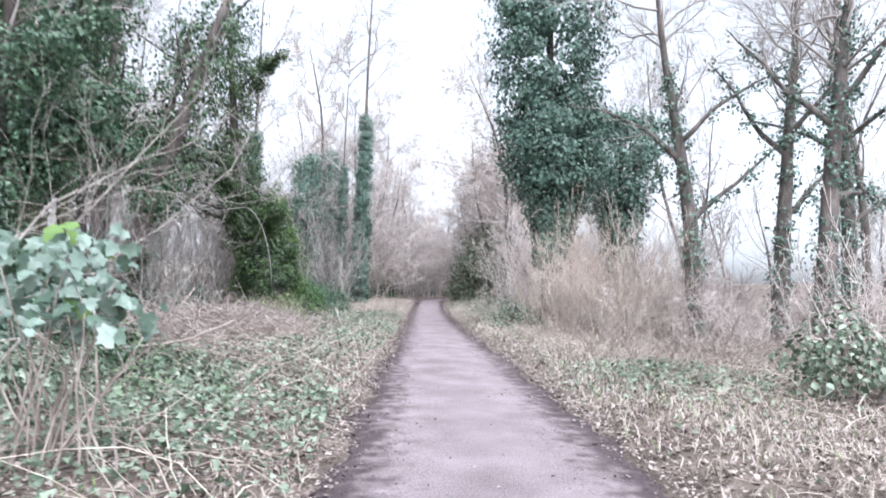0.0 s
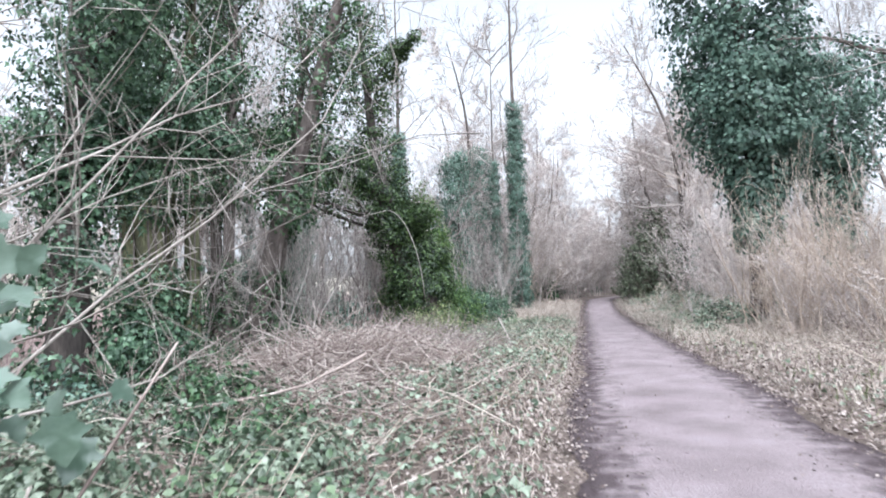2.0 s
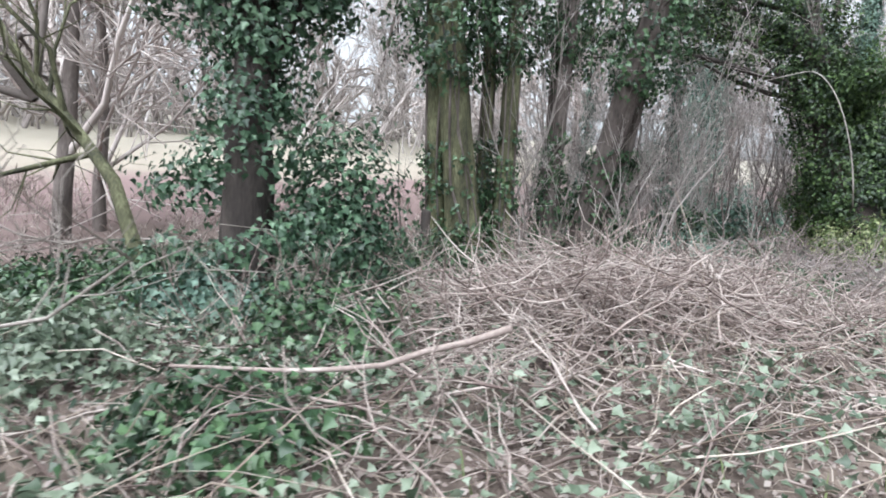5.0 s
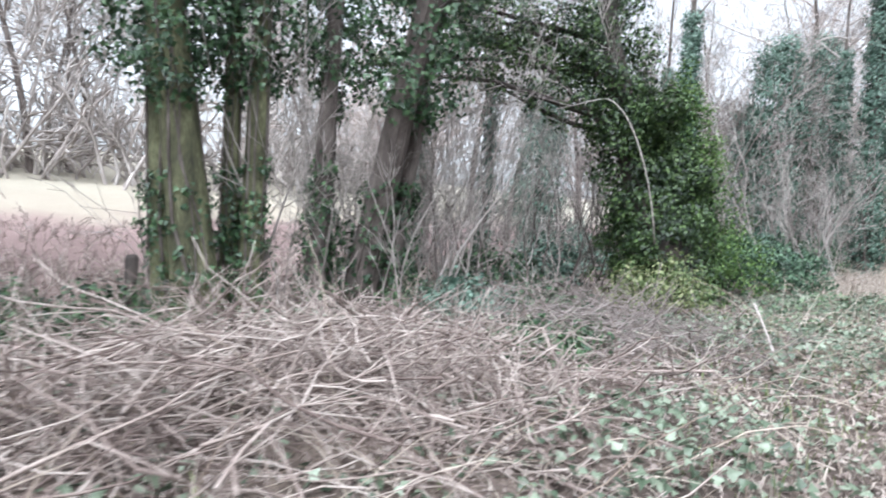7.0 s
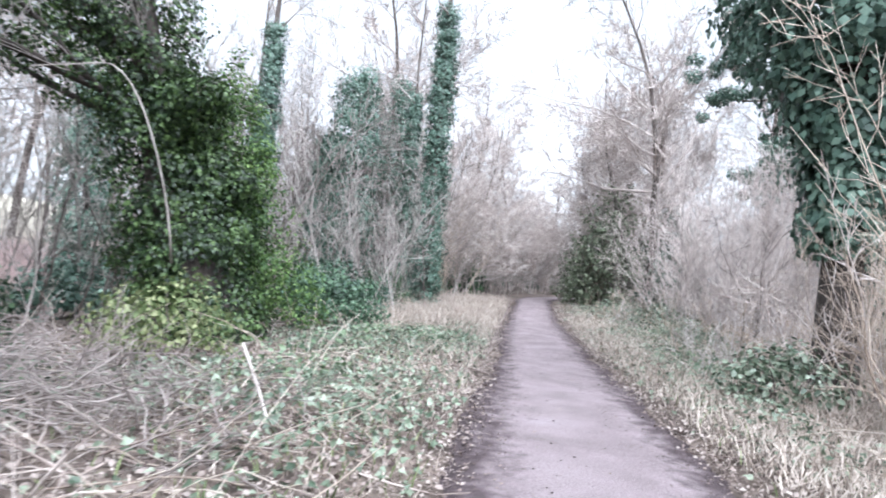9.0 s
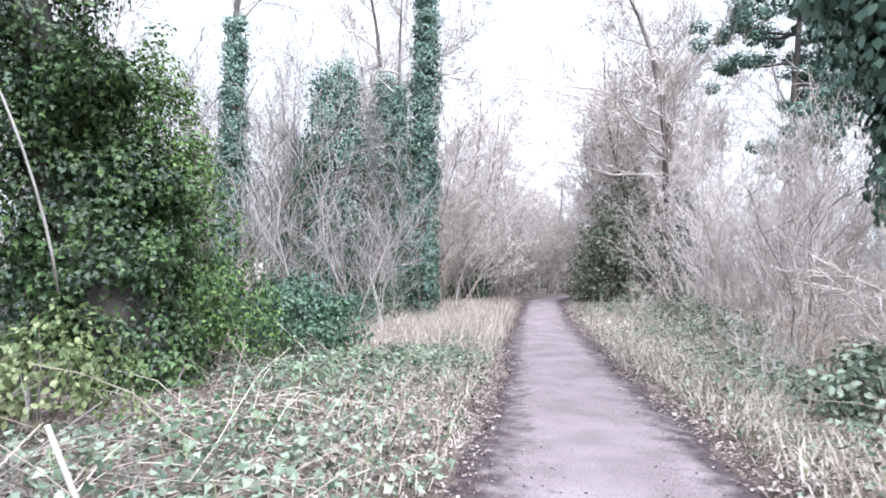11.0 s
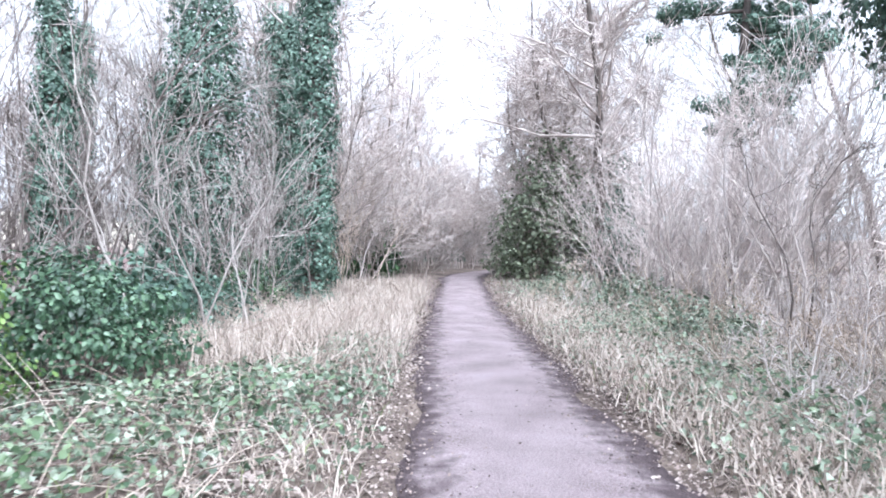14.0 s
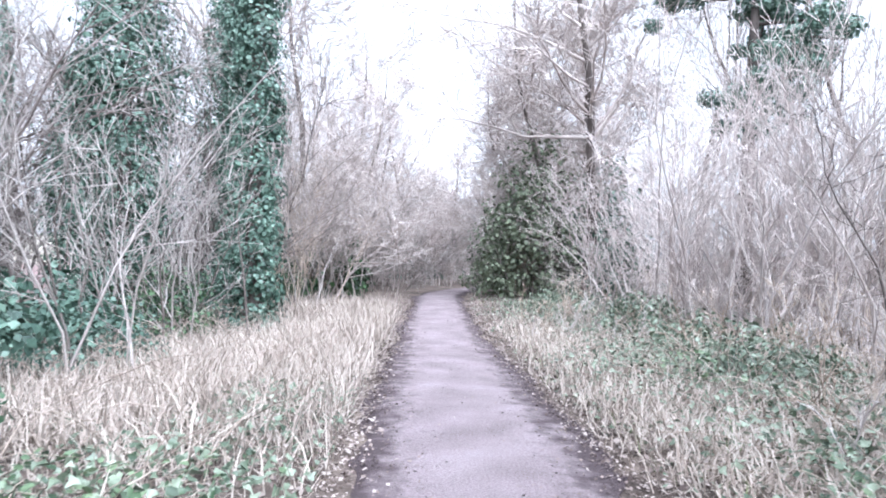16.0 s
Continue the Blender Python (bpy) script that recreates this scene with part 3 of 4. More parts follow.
scatter(scrub, strewn(6, 8, 4.5, 9.5, 18.5, 25, gap=1.0) + strewn(20, 4, 5.4, 8.5, 28, 45, gap=1.5) + strewn(21, 12, 3.4, 9.5, 44, 60, gap=1.1) + strewn(7, 10, 6.0, 12, 8, 18, gap=1.2)
        + [(4.4, 20.4), (4.7, 21.6), (5.4, 21.0), (6.0, 22.4), (4.6, 22.9), (6.8, 20.6), (-3.2, 58), (-2.9, 64), (3.2, 64), (3.4, 68)] + strewn(16, 11, -14, 14, 72, 82, gap=1), 10, .6, 1.4)
scatter([thicket(98 + i, 3.7, 12, "dense warm tan saplings crowding the path", (TWIG_TAN, TWIG_TAN), .45, (12, 5), "sapling_clump", "tan sapling clumps", .15, .014) for i in range(2)],
        [(3.6, 20.0), (3.9, 21.3), (4.3, 22.6), (4.9, 20.4), (5.7, 22.0), (3.9, 24.2), (5.0, 18.8), (6.4, 20.2), (7.4, 21.8), (3.9, 47), (-3.7, 45), (-3.8, 41)], 23, .8, 1.1)
scatter([thicket(100, 3.4, 11, "low bare hedge along the field's edge", (TWIG_GREY, TWIG_GREY), 1.1, (7, 3), "hedge_shrub", "hedge along the field", .4, .04, finest=.03)], strewn(24, 26, -50, -40, 4, 64, gap=1.8), 25, 1.2, 2.2)
scatter([thicket(97, 1.15, 12, "low reddish tangle of dead bramble stems", (DEAD_STICK, DEAD_STICK), .6, (9, 4), "dead_bramble", "dead brambles", .6, .008)], strewn(17, 16, 3.6, 7.5, 9.5, 19, gap=.9) + [(-6.4, 11.5), (-7, 13.5), (-6.6, 16)], 19)
scatter([thicket(96, 1.0, 16, "low rusty bracken stalks at the field's edge", (DEAD_STICK, DEAD_STICK), .8, (7, 3), "bracken", "bracken clumps", .5, .009, finest=.007)], strewn(12, 46, -22, -10.5, 6, 30, gap=1.0), 13)
scatter([thicket(310 + i, 6.5, 13, "dense brown winter thicket closing the view", (TWIG, (TWIG, TWIG_GREY)[i]), .8, (22, 10), "far_thicket", "far brown thickets", .3, .03, finest=.013) for i in range(2)],
        [(-2.9, 44.5), (-3.4, 48), (-2.3, 51.5), (-4.6, 52), (-1.6, 56.5), (-3.6, 57), (.2, 59.5), (-1.2, 62.5), (1.6, 65), (-3, 65), (6.2, 50), (5.2, 54.5), (4.6, 50.5), (3.8, 62), (-6.6, 49.5), (-8.5, 46)], 312, .8, 1.15)
scatter([thicket(314, 7.5, 12, "dark brown stems crowding behind ivy columns", (TWIG_DARK, TWIG_MID), .9, (14, 6), "dark_thicket", "dark thickets behind ivy", .16, .04, finest=.010)],
        [(-10.6, 38.6), (-9.2, 41), (-12, 36), (-6.2, 42.2), (-13, 40)], 316, .8, 1.1)
hawthorns = [thicket(190 + i, 6.2, 9, "tall pale hawthorn with many fine spreading twigs", (TWIG_PALE, TWIG_PINK), .5, (15, 6), "hawthorn", "pale hawthorns", .24, .024, finest=.0065) for i in range(2)]
scatter(hawthorns, [(5.7, 36.2), (7.3, 37.5), (5.0, 40.8), (7.0, 43), (-6.5, 47), (6.2, 47), (6.4, 39.4), (9.6, 37.5), (6.4, 34.4), (8.8, 39.6), (7.7, 35.8), (8.5, 37.6), (5.9, 38.2), (10.2, 35.6)], 12, .8, 1.1)
scatter([bare_tree(95 + i, 14, .2, (13, 9, 6), 3, "distant bare tree on the field's edge", (BARK, TWIG_GREY, TWIG_GREY), .5, .95, .1, name="field_tree", group="trees along the field", finest=.032) for i in range(2)],
        strewn(8, 20, -62, -44, 2, 66, gap=3) + strewn(9, 6, 45, 80, 30, 110, gap=6), 11, .9, 1.3)


def bent_limb(rng, t, knots, r, twigs=9, mat=None, name="limb", sub=5, finest=.0034):
    """A limb through a few bends, with side twigs."""
    k = np.array(knots, float) - np.array(t.location)
    ts = np.linspace(0, len(k) - 1, 10)
    line = np.stack([np.interp(ts, np.arange(len(k)), k[:, i]) for i in range(3)], 1)
    line[1:-1] = (line[:-2] + 2 * line[1:-1] + line[2:]) / 4
    line[1:] += np.cumsum(rng.normal(0, .04, (9, 3)), 0)
    geos = [Geo(), Geo()]
    grow(rng, geos, line, r, 2, .42, .7, (twigs, sub), .03, .38, .2, .5, (7, 4, 3, 3), 0, finest)
    ob = part(name, geos[0], mat or BRANCH, t)
    part("twig", geos[1], mat or BRANCH, ob, kind="stuff")


def near_hawthorn():
    rng = np.random.default_rng(150)
    t = thing("hawthorn", -4.7, 6.4, "bare hawthorn reaching pale crooked branches over the verge", "shrub")
    g = float(height(-4.7, 6.4))
    bent_limb(rng, t, [(-4.7, 6.4, g - .1), (-4.3, 6.7, 1.2), (-3.96, 7.43, 2.24), (-3.62, 8.18, 3.3), (-3.2, 8.8, 4.2)], .017, 13)
    bent_limb(rng, t, [(-4.7, 6.5, g - .1), (-4.4, 6.75, 1.7), (-3.85, 7.94, 2.4), (-3.3, 8.9, 2.9), (-2.9, 9.4, 3.5)], .016, 12)
    bent_limb(rng, t, [(-4.6, 6.4, g - .1), (-4.0, 7.1, 1.3), (-3.3, 8.2, 2.1), (-2.9, 8.84, 3.0), (-2.7, 9.2, 3.8)], .014, 12)
    bent_limb(rng, t, [(-4.8, 6.4, g - .1), (-4.7, 6.9, 1.45), (-4.3, 8.2, 2.0), (-3.4, 9.3, 2.7)], .014, 8)
    t = thing("sapling", -5.5, 8.0, "slender grey sapling leaning beside the brush", "tree")
    g = float(height(-5.5, 8.0))
    bent_limb(rng, t, [(-5.45, 7.9, g - .1), (-5.62, 8.14, .73), (-5.77, 8.39, 1.73), (-5.81, 8.36, 2.6), (-5.93, 8.3, 4.5)], .042, 9, BARK, "trunk")
    bent_limb(rng, t, [(-5.6, 8.1, .5), (-4.9, 8.9, .85), (-4.1, 9.2, 1.2), (-3.4, 8.9, 1.45)], .016, 5, name="limb")
    bent_limb(rng, t, [(-5.8, 8.3, 2.0), (-6.6, 9.0, 2.9), (-7.0, 9.6, 4.0)], .02, 8)
    t = thing("arching_tree", -8.3, 10.9, "old bare tree with an arching mossy trunk", "tree")
    g = float(height(-8.3, 10.9))
    bent_limb(rng, t, [(-8.3, 10.9, g - .1), (-9.1, 10.6, 1.3), (-10.5, 10, 2.3), (-11.5, 9.3, 4.2), (-12, 9, 6)], .10, 20, BARK_MOSS, "trunk", 8, .006)
    for tip in ((-11, 8.3, 1.9), (-12.2, 10.5, 2.6), (-10, 7.4, 3.8), (-11.5, 11.5, 5)):
        bent_limb(rng, t, [(-10.2, 10.1, 2.1), ((-10.2 + tip[0]) / 2, (10 + tip[1]) / 2, tip[2] + .5), tip], .06, 12, TWIG_DARK, "limb", 7, .005)
    # woody climber hanging in front of the dark ivy tree
    t = thing("hanging_vine", -5.6, 22.4, "pale woody vine hanging from a dark ivy tree", "vine")
    v = Geo()
    q = np.linspace(0, 1, 16)
    arc = np.stack([-1.5 + 1.6 * np.sin(q * 1.6), -.5 + .9 * q + .1 * np.sin(q * 7), 3.5 + .25 * np.sin(q * 3.1) - 2.5 * np.clip(q - .3, 0, 1) ** 1.5 * 1.6], 1)
    tube(v, arc, np.linspace(.009, .015, 16), 6)
    part("stem", v, TWIG_GREY, t)


near_hawthorn()
scatter([thicket(300 + i, 1.25, 15, "low pale scrub of dry stems and thin twigs", (TWIG_TAN if i else TWIG_PALE, TWIG_PALE if i else TWIG_TAN), .6, (9, 4), "low_scrub", "low pale scrub", .5, .009, finest=.0055) for i in range(2)],
        strewn(301, 40, 2.9, 9.5, 25.5, 44, lambda x, y: x > 2.5 + .03 * (y - 26), gap=.65), 302, .7, 1.3)
rng_s = np.random.default_rng(160)
sap = thing("sapling", 4.4, 30.1, "thin bare sapling on the grassy verge", "tree")
for k in range(4):
    bent_limb(rng_s, sap, [(4.4 + .1 * k, 30.1, -.1), (4.45 + .2 * (k - 1), 30.0, 1.2), (4.3 + .55 * (k - 1.5), 29.9 + .2 * k, 2.3), (4.2 + .9 * (k - 1.5), 29.9, 3.2)], .022, 9, TWIG_DARK if k % 2 else TWIG, "stem", 5, .005)


def pine():
    rng = np.random.default_rng(57)
    t = thing("pine", 8.7, 41.5, "tall dark pine with ragged spreading crown", "tree")
    line = run(rng, (0, 0, -.2), (0, 0, 1), 14, 12, .03)
    g = Geo()
    tube(g, line, np.linspace(.26, .05, 12), 10)
    part("trunk", g, BARK_DARK, t)
    needles = Geo()
    for k in range(24):
        p, _ = at(line, rng.uniform(.36, .98))
        a = rng.uniform(0, 6.283)
        b = run(rng, p, (math.cos(a), math.sin(a), rng.uniform(-.1, .5)), rng.uniform(1.4, 3.4), 7, .14, .02)
        g = Geo()
        tube(g, b, np.linspace(.06, .015, 7), 6)
        part("bough", g, BARK_DARK, t)
        c = np.array([at(b, q)[0] for q in rng.uniform(.45, 1, 7)]) + rng.normal(0, .4, (7, 3))
        foliage(rng, needles, c, rng.uniform(.3, .6, 7), 190, .12, "card", flat=.6)
    part("needles", needles, IVY_BLUE, t, kind="stuff")


pine()


# ---------------------------------------------------------------- bushes
def leafy_bush(x, y, rx, ry, h, n, per, size, label, mat, seed, kind="oval", stems=9, clump=.2, taper=0.0):
    rng = np.random.default_rng(seed)
    t = thing("evergreen_bush" if mat is not YELLOWISH else "yellow_green_shrub", x, y, label, "shrub")
    d = ball(rng, n)
    d[:, 2] = np.abs(d[:, 2])
    c = d * np.array([rx, ry, h * .86]) * rng.uniform(.45, 1.0, (n, 1)) + np.array([0, 0, min(.18, h * .12)])
    c[:, :2] *= 1 - taper * np.clip(c[:, 2:] / h, 0, 1)
    g = Geo()
    foliage(rng, g, c, clump, per, size, "card" if size > .1 else kind, d * .6)
    part("foliage", g, mat, t, kind="stuff")
    for _ in range(stems):
        g = Geo()
        k = c[int(rng.integers(n))]
        line = run(rng, (k[0] * .2, k[1] * .2, -.1), k - np.array([k[0] * .2, k[1] * .2, 0]), np.linalg.norm(k), 6, .1)
        tube(g, line, np.linspace(.018, .006, 6), 5)
        part("stem", g, TWIG_DARK, t)
    return t


leafy_bush(-9.0, 22.9, 1.1, 1.0, 1.35, 90, 14, .1, "rounded dark evergreen bush", IVY, 101)
leafy_bush(-4.95, 21.9, 1.0, .85, 1.1, 120, 16, .07, "low shrub with yellowish green leaves", YELLOWISH, 102)
leafy_bush(-4.6, 27.3, 1.3, 1.1, 1.45, 230, 22, .07, "spreading blue-green evergreen bush beside the thicket", IVY_MID, 103)
leafy_bush(-6.05, 25.5, 2.2, 1.25, 5.6, 720, 30, .062, "tall glossy evergreen bush tapering beside a dark tree", HOLLY, 104, taper=.88)
leafy_bush(2.7, 23.2, .9, .8, .9, 70, 12, .09, "low dark-leaved bramble bush", BRAMBLE, 105)
leafy_bush(5.2, 9.8, 1.2, 1.1, 1.3, 110, 12, .1, "dark green bramble thicket at the verge", BRAMBLE, 106)
leafy_bush(2.8, 48.6, 1.6, 1.7, 3.6, 200, 14, .16, "olive-green holly standing by the path", OLIVE, 107, clump=.4)
leafy_bush(3.7, 46.4, 2.2, 1.9, 7.0, 420, 12, .16, "olive-grey evergreen thicket beneath bare trees", OLIVE, 120, clump=.4)
leafy_bush(6.4, 46.5, 1.8, 1.8, 6.0, 230, 14, .19, "tall dark evergreen behind pale hawthorns", IVY_BLUE, 121, clump=.45)
leafy_bush(-3.4, 45.8, 1.3, 1.4, 2.6, 170, 14, .18, "dark evergreen bush under bare trees", IVY, 108, clump=.35)
leafy_bush(3.9, 32.4, 1.3, 2.0, .75, 110, 10, .085, "low bramble leaves among straw grass", BRAMBLE, 122)
leafy_bush(3.8, 36.8, 1.5, 2.6, .95, 150, 12, .085, "low bramble leaves over pale scrub", BRAMBLE, 109)
for i, (bx, by, r, h) in enumerate(((-5.6, 30.5, 1.1, 1.6), (-6.3, 33.5, 1.2, 1.5), (-11, 31, 1.6, 2.0), (-9.5, 26, 1.0, 1.2))):
    leafy_bush(bx, by, r, r, h, int(70 * r), 13, .13, "evergreen undergrowth among bare stems", IVY_BLUE, 110 + i)
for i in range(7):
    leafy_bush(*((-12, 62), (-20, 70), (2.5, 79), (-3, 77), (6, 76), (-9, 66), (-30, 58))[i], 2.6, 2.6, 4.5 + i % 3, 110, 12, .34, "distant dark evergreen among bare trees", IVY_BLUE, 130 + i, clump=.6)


def broad_leaf_shrub():
    rng = np.random.default_rng(140)
    t = thing("broad_leaved_shrub", -3.15, 5.7, "shrub with large pale lobed leaves on bent twigs", "shrub")
    lv, lush = Geo(), Geo()
    for k in range(24):
        a = rng.uniform(-2.6, 1.0)
        d = np.array([math.cos(a) * .3 - .02, math.sin(a) * .16, 1.0])
        line = run(rng, (rng.normal(-.15, .28), rng.normal(0, .16), -.1), d, rng.uniform(1.1, 1.7), 7, .16, -.02)
        g = Geo()
        tube(g, line, np.linspace(.012, .004, 7), 5)
        part("stem", g, DEAD_STICK, t)
        n = 10
        q = rng.uniform(.45, 1, n)
        p = np.array([at(line, k)[0] for k in q]) + rng.normal(0, .11, (n, 3))
        low = p[:, 2] < .95
        p[low, 2] = rng.uniform(.95, 1.65, low.sum())
        p = p[(p[:, 0] < .52) & (p[:, 2] < 1.8)]
        n = len(p)
        if n:
            leaves(rng, lv if rng.random() > .12 else lush, p, rng.normal(0, .5, (n, 3)) + np.array([.35, -.75, .65]), rng.uniform(.07, .145, n), "lobed")
    part("fresh_leaves", lush, HOLLY, t, "bright green leaves", kind="stuff")
    part("foliage", lv, BIGLEAF, t, kind="stuff")
    g = Geo()
    stub = run(rng, (-.15, .1, 1.3), (.95, -.1, .12), .42, 5, .06)
    tube(g, stub, np.linspace(.014, .02, 5), 8)
    part("broken_branch", g, BARK, t, "snapped brown branch")


broad_leaf_shrub()
leafy_bush(-6.9, 12.15, .7, .7, 2.2, 150, 24, .075, "lush ivy mound spilling from an ivy-clad trunk", IVY_MID, 320, kind="ivy", clump=.26)
for i, (bx, by, r, h) in enumerate(((-7.6, 8.6, 1.1, .5), (-9.2, 9.6, 1.2, .55), (-6.6, 8.2, .9, .5), (-8.2, 10.4, .9, .7), (-10.6, 11.6, 1.2, .6), (-6.0, 7.0, .9, .45), (-9.6, 7.6, 1.3, .5), (-11.5, 13.6, 1.2, .5))):
    leafy_bush(bx, by, r, r, h, int(110 * r), 14, .08, "bramble and ivy leaves over the bank", (BRAMBLE, IVY)[i % 2], 330 + i, kind="ivy")
leafy_bush(-8.35, 8.9, .38, .36, 1.05, 60, 14, .08, "ivy-smothered stump on the bank", IVY_DARK, 340, kind="ivy", clump=.16)
for i, (bx, by, r, h, m) in enumerate(((-7.3, 13.9, .9, .7, IVY), (-6.6, 18.9, .9, .7, IVY_BLUE), (-9.6, 13.6, 1.1, .8, IVY), (-7.0, 11.0, .9, .6, IVY_BLUE), (-4.6, 7.9, .8, .55, BRAMBLE), (-3.5, 8.9, .6, .4, BRAMBLE),
                                        (-8.9, 19.6, 1.0, .9, IVY), (-4.4, 10.0, .75, .4, IVY), (-5.4, 11.1, .9, .55, IVY), (-4.5, 17.3, .8, .4, IVY), (-5.6, 19.4, .75, .7, IVY), (-4.6, 31.5, .9, 1.1, IVY_BLUE), (-4.8, 34.6, 1.0, 1.4, IVY), (-5.2, 39, 1.1, 1.6, IVY_BLUE), (-4.4, 43, 1.0, 1.5, IVY), (3.4, 41, 1.1, .7, BRAMBLE), (3.6, 30.8, 1.0, .55, BRAMBLE), (4.6, 26.5, .9, .7, BRAMBLE), (-6.2, 9.4, .8, .5, BRAMBLE), (-10.8, 21.2, 1.2, 1.0, IVY_BLUE))):
    leafy_bush(bx, by, r, r, h, int(110 * r), 14, .075, "low tangle of ivy and bramble leaves", m, 160 + i, kind="ivy")


# ---------------------------------------------------------------- ground cover
def patches(x, y, spots):
    m = np.zeros_like(x)
    for cx, cy, rx, ry in spots:
        m = np.maximum(m, np.exp(-((x - cx) / rx) ** 2 - ((y - cy) / ry) ** 2))
    return m


def off_path(x, y):
    return np.abs(x - path_mid(y)) - path_half(y)


def cover(rng, n, x0, x1, y0, y1, weight):
    """Places strewn over the verge, kept by their weight."""
    x, y = rng.uniform(x0, x1, n), rng.uniform(y0, y1, n)
    keep = rng.uniform(0, 1, n) < weight(x, y)
    return x[keep], y[keep]


IVY_SPOTS = [(2.2, 25, .9, 2.2), (3.0, 28.5, 1.3, 2.2), (2.2, 31.5, .9, 2.5), (3.6, 33, 1.3, 2.5), (3.0, 37, 1.2, 3), (-2.9, 6.8, 1.3, 2.2), (-3.2, 9.3, 1.1, 1.0), (-2.3, 20.5, 1.1, 2.2), (-3.3, 25.3, 1.6, 1.8), (-2.3, 26.6, 1.2, 1.8), (-1.9, 29, .7, 1.6), (-5.5, 10, 1.8, 1.6), (-2.8, 12.0, .8, 1.8), (-2.4, 15.5, .8, 1.6), (-4.2, 10.8, 1.3, 1.0), (-6.6, 12.4, 1.2, 1.6), (-7.5, 16, 1.2, 1.5),
             (2.1, 27.5, .7, 2.0), (2.6, 33, .8, 2), (2.0, 22, .5, 2), (-1.7, 7.5, .6, 1.5), (3.2, 11, 1.2, 1.5), (-6, 19, 1.3, 1.5), (-3.6, 20.4, 1.2, 1.2), (-8.2, 14.2, 1.3, 1.5), (2.6, 40, 1, 4)]


def ground_ivy():
    rng = np.random.default_rng(201)
    g = Geo()
    x, y = cover(rng, 380000, -8, 6, 1, 46, lambda x, y: (off_path(x, y) > .12) * (.8 * patches(x, y, IVY_SPOTS) + .02) * np.interp(y, [0, 30, 46], [1, .8, .35]) * .62)
    z = height(x, y) + rng.uniform(.02, .24, len(x)) * (.3 + patches(x, y, IVY_SPOTS))
    leaves(rng, g, np.stack([x, y, z], 1), rng.normal(0, .5, (len(x), 3)) + np.array([0, -.15, 1]), rng.uniform(.035, .09, len(x)), "ivy", .3)
    lush = Geo()
    spots = [(-2.6, 26.2, 1.3, 1.4), (-3.2, 24.2, .9, 1.0), (-3.4, 8.0, 1.0, 1.0), (-3.2, 21.6, .8, .7), (2.4, 26.2, .6, 1.6), (2.9, 31, .7, 1.4)]
    x2, y2 = cover(rng, 90000, -6, 5, 6, 34, lambda x, y: (off_path(x, y) > .15) * np.clip(patches(x, y, spots) * 1.2 - .2, 0, 1) * .5)
    z2 = height(x2, y2) + rng.uniform(.06, .32, len(x2)) * (.3 + patches(x2, y2, spots))
    leaves(rng, lush, np.stack([x2, y2, z2], 1), rng.normal(0, .45, (len(x2), 3)) + np.array([0, -.25, 1]), rng.uniform(.045, .09, len(x2)), "oval", .3)
    tagged(new("bramble_leaves", lush.mesh("bramble_leaves", GREEN_BRAMBLE)), "fresh green bramble leaves spread in low patches", "brambles", kind="stuff")
    tagged(new("ground_ivy", g.mesh("ground_ivy", BRAMBLE)), "low ivy and bramble leaves carpeting the verges", "ground cover", kind="stuff")


def fallen_leaves():
    rng = np.random.default_rng(202)
    g = Geo()
    x, y = cover(rng, 210000, -8, 7, 1, 46, lambda x, y: np.clip((off_path(x, y) + .3) / .6, 0, 1) ** 1.6 * (off_path(x, y) > -.3) * np.interp(y, [0, 25, 48], [.9, .8, .4]) * np.interp(np.abs(x), [3, 8], [1, .6]))
    z = np.maximum(height(x, y), np.where(off_path(x, y) < .05, -.015 + rise(y), -1)) + rng.uniform(.008, .05, len(x))
    leaves(rng, g, np.stack([x, y, z], 1), rng.normal(0, .45, (len(x), 3)) + np.array([0, 0, 1]), rng.uniform(.025, .068, len(x)), "card", .2)
    x, y = cover(rng, 150000, -1.8, 1.8, 1, 45, lambda x, y: np.exp(-((off_path(x, y) - .08) / .17) ** 2) * .8)
    z = np.maximum(height(x, y), np.where(off_path(x, y) < .05, -.015 + rise(y), -1)) + rng.uniform(.006, .03, len(x))
    leaves(rng, g, np.stack([x, y, z], 1), rng.normal(0, .35, (len(x), 3)) + np.array([0, 0, 1]), rng.uniform(.014, .045, len(x)), "card", .2)
    x, y = cover(rng, 900, -1.2, 1.2, 1, 45, lambda x, y: (off_path(x, y) < -.05) * (.25 + .5 * np.exp(off_path(x, y) / .3)))
    leaves(rng, g, np.stack([x, y, .016 + rise(y)], 1), rng.normal(0, .2, (len(x), 3)) + np.array([0, 0, 1]), rng.uniform(.02, .05, len(x)), "card", .2)
    tagged(new("fallen_leaves", g.mesh("fallen_leaves", DEAD_LEAF)), "curled brown and pale fallen leaves littering the verges", "fallen leaves", kind="stuff")


def path_crumbs():
    rng = np.random.default_rng(206)
    g = Geo()
    x, y = cover(rng, 60000, -1.5, 1.4, 1, 44, lambda x, y: (off_path(x, y) < 0) * (.05 + .9 * np.exp(off_path(x, y) / .24)))
    leaves(rng, g, np.stack([x, y, .014 + rise(y)], 1), rng.normal(0, .3, (len(x), 3)) + np.array([0, 0, 1]), rng.uniform(.008, .035, len(x)), "card", .2)
    tagged(new("leaf_crumbs", g.mesh("leaf_crumbs", CRUMB)), "dark rotted leaf crumbs trodden into the path", "leaf litter", kind="stuff")


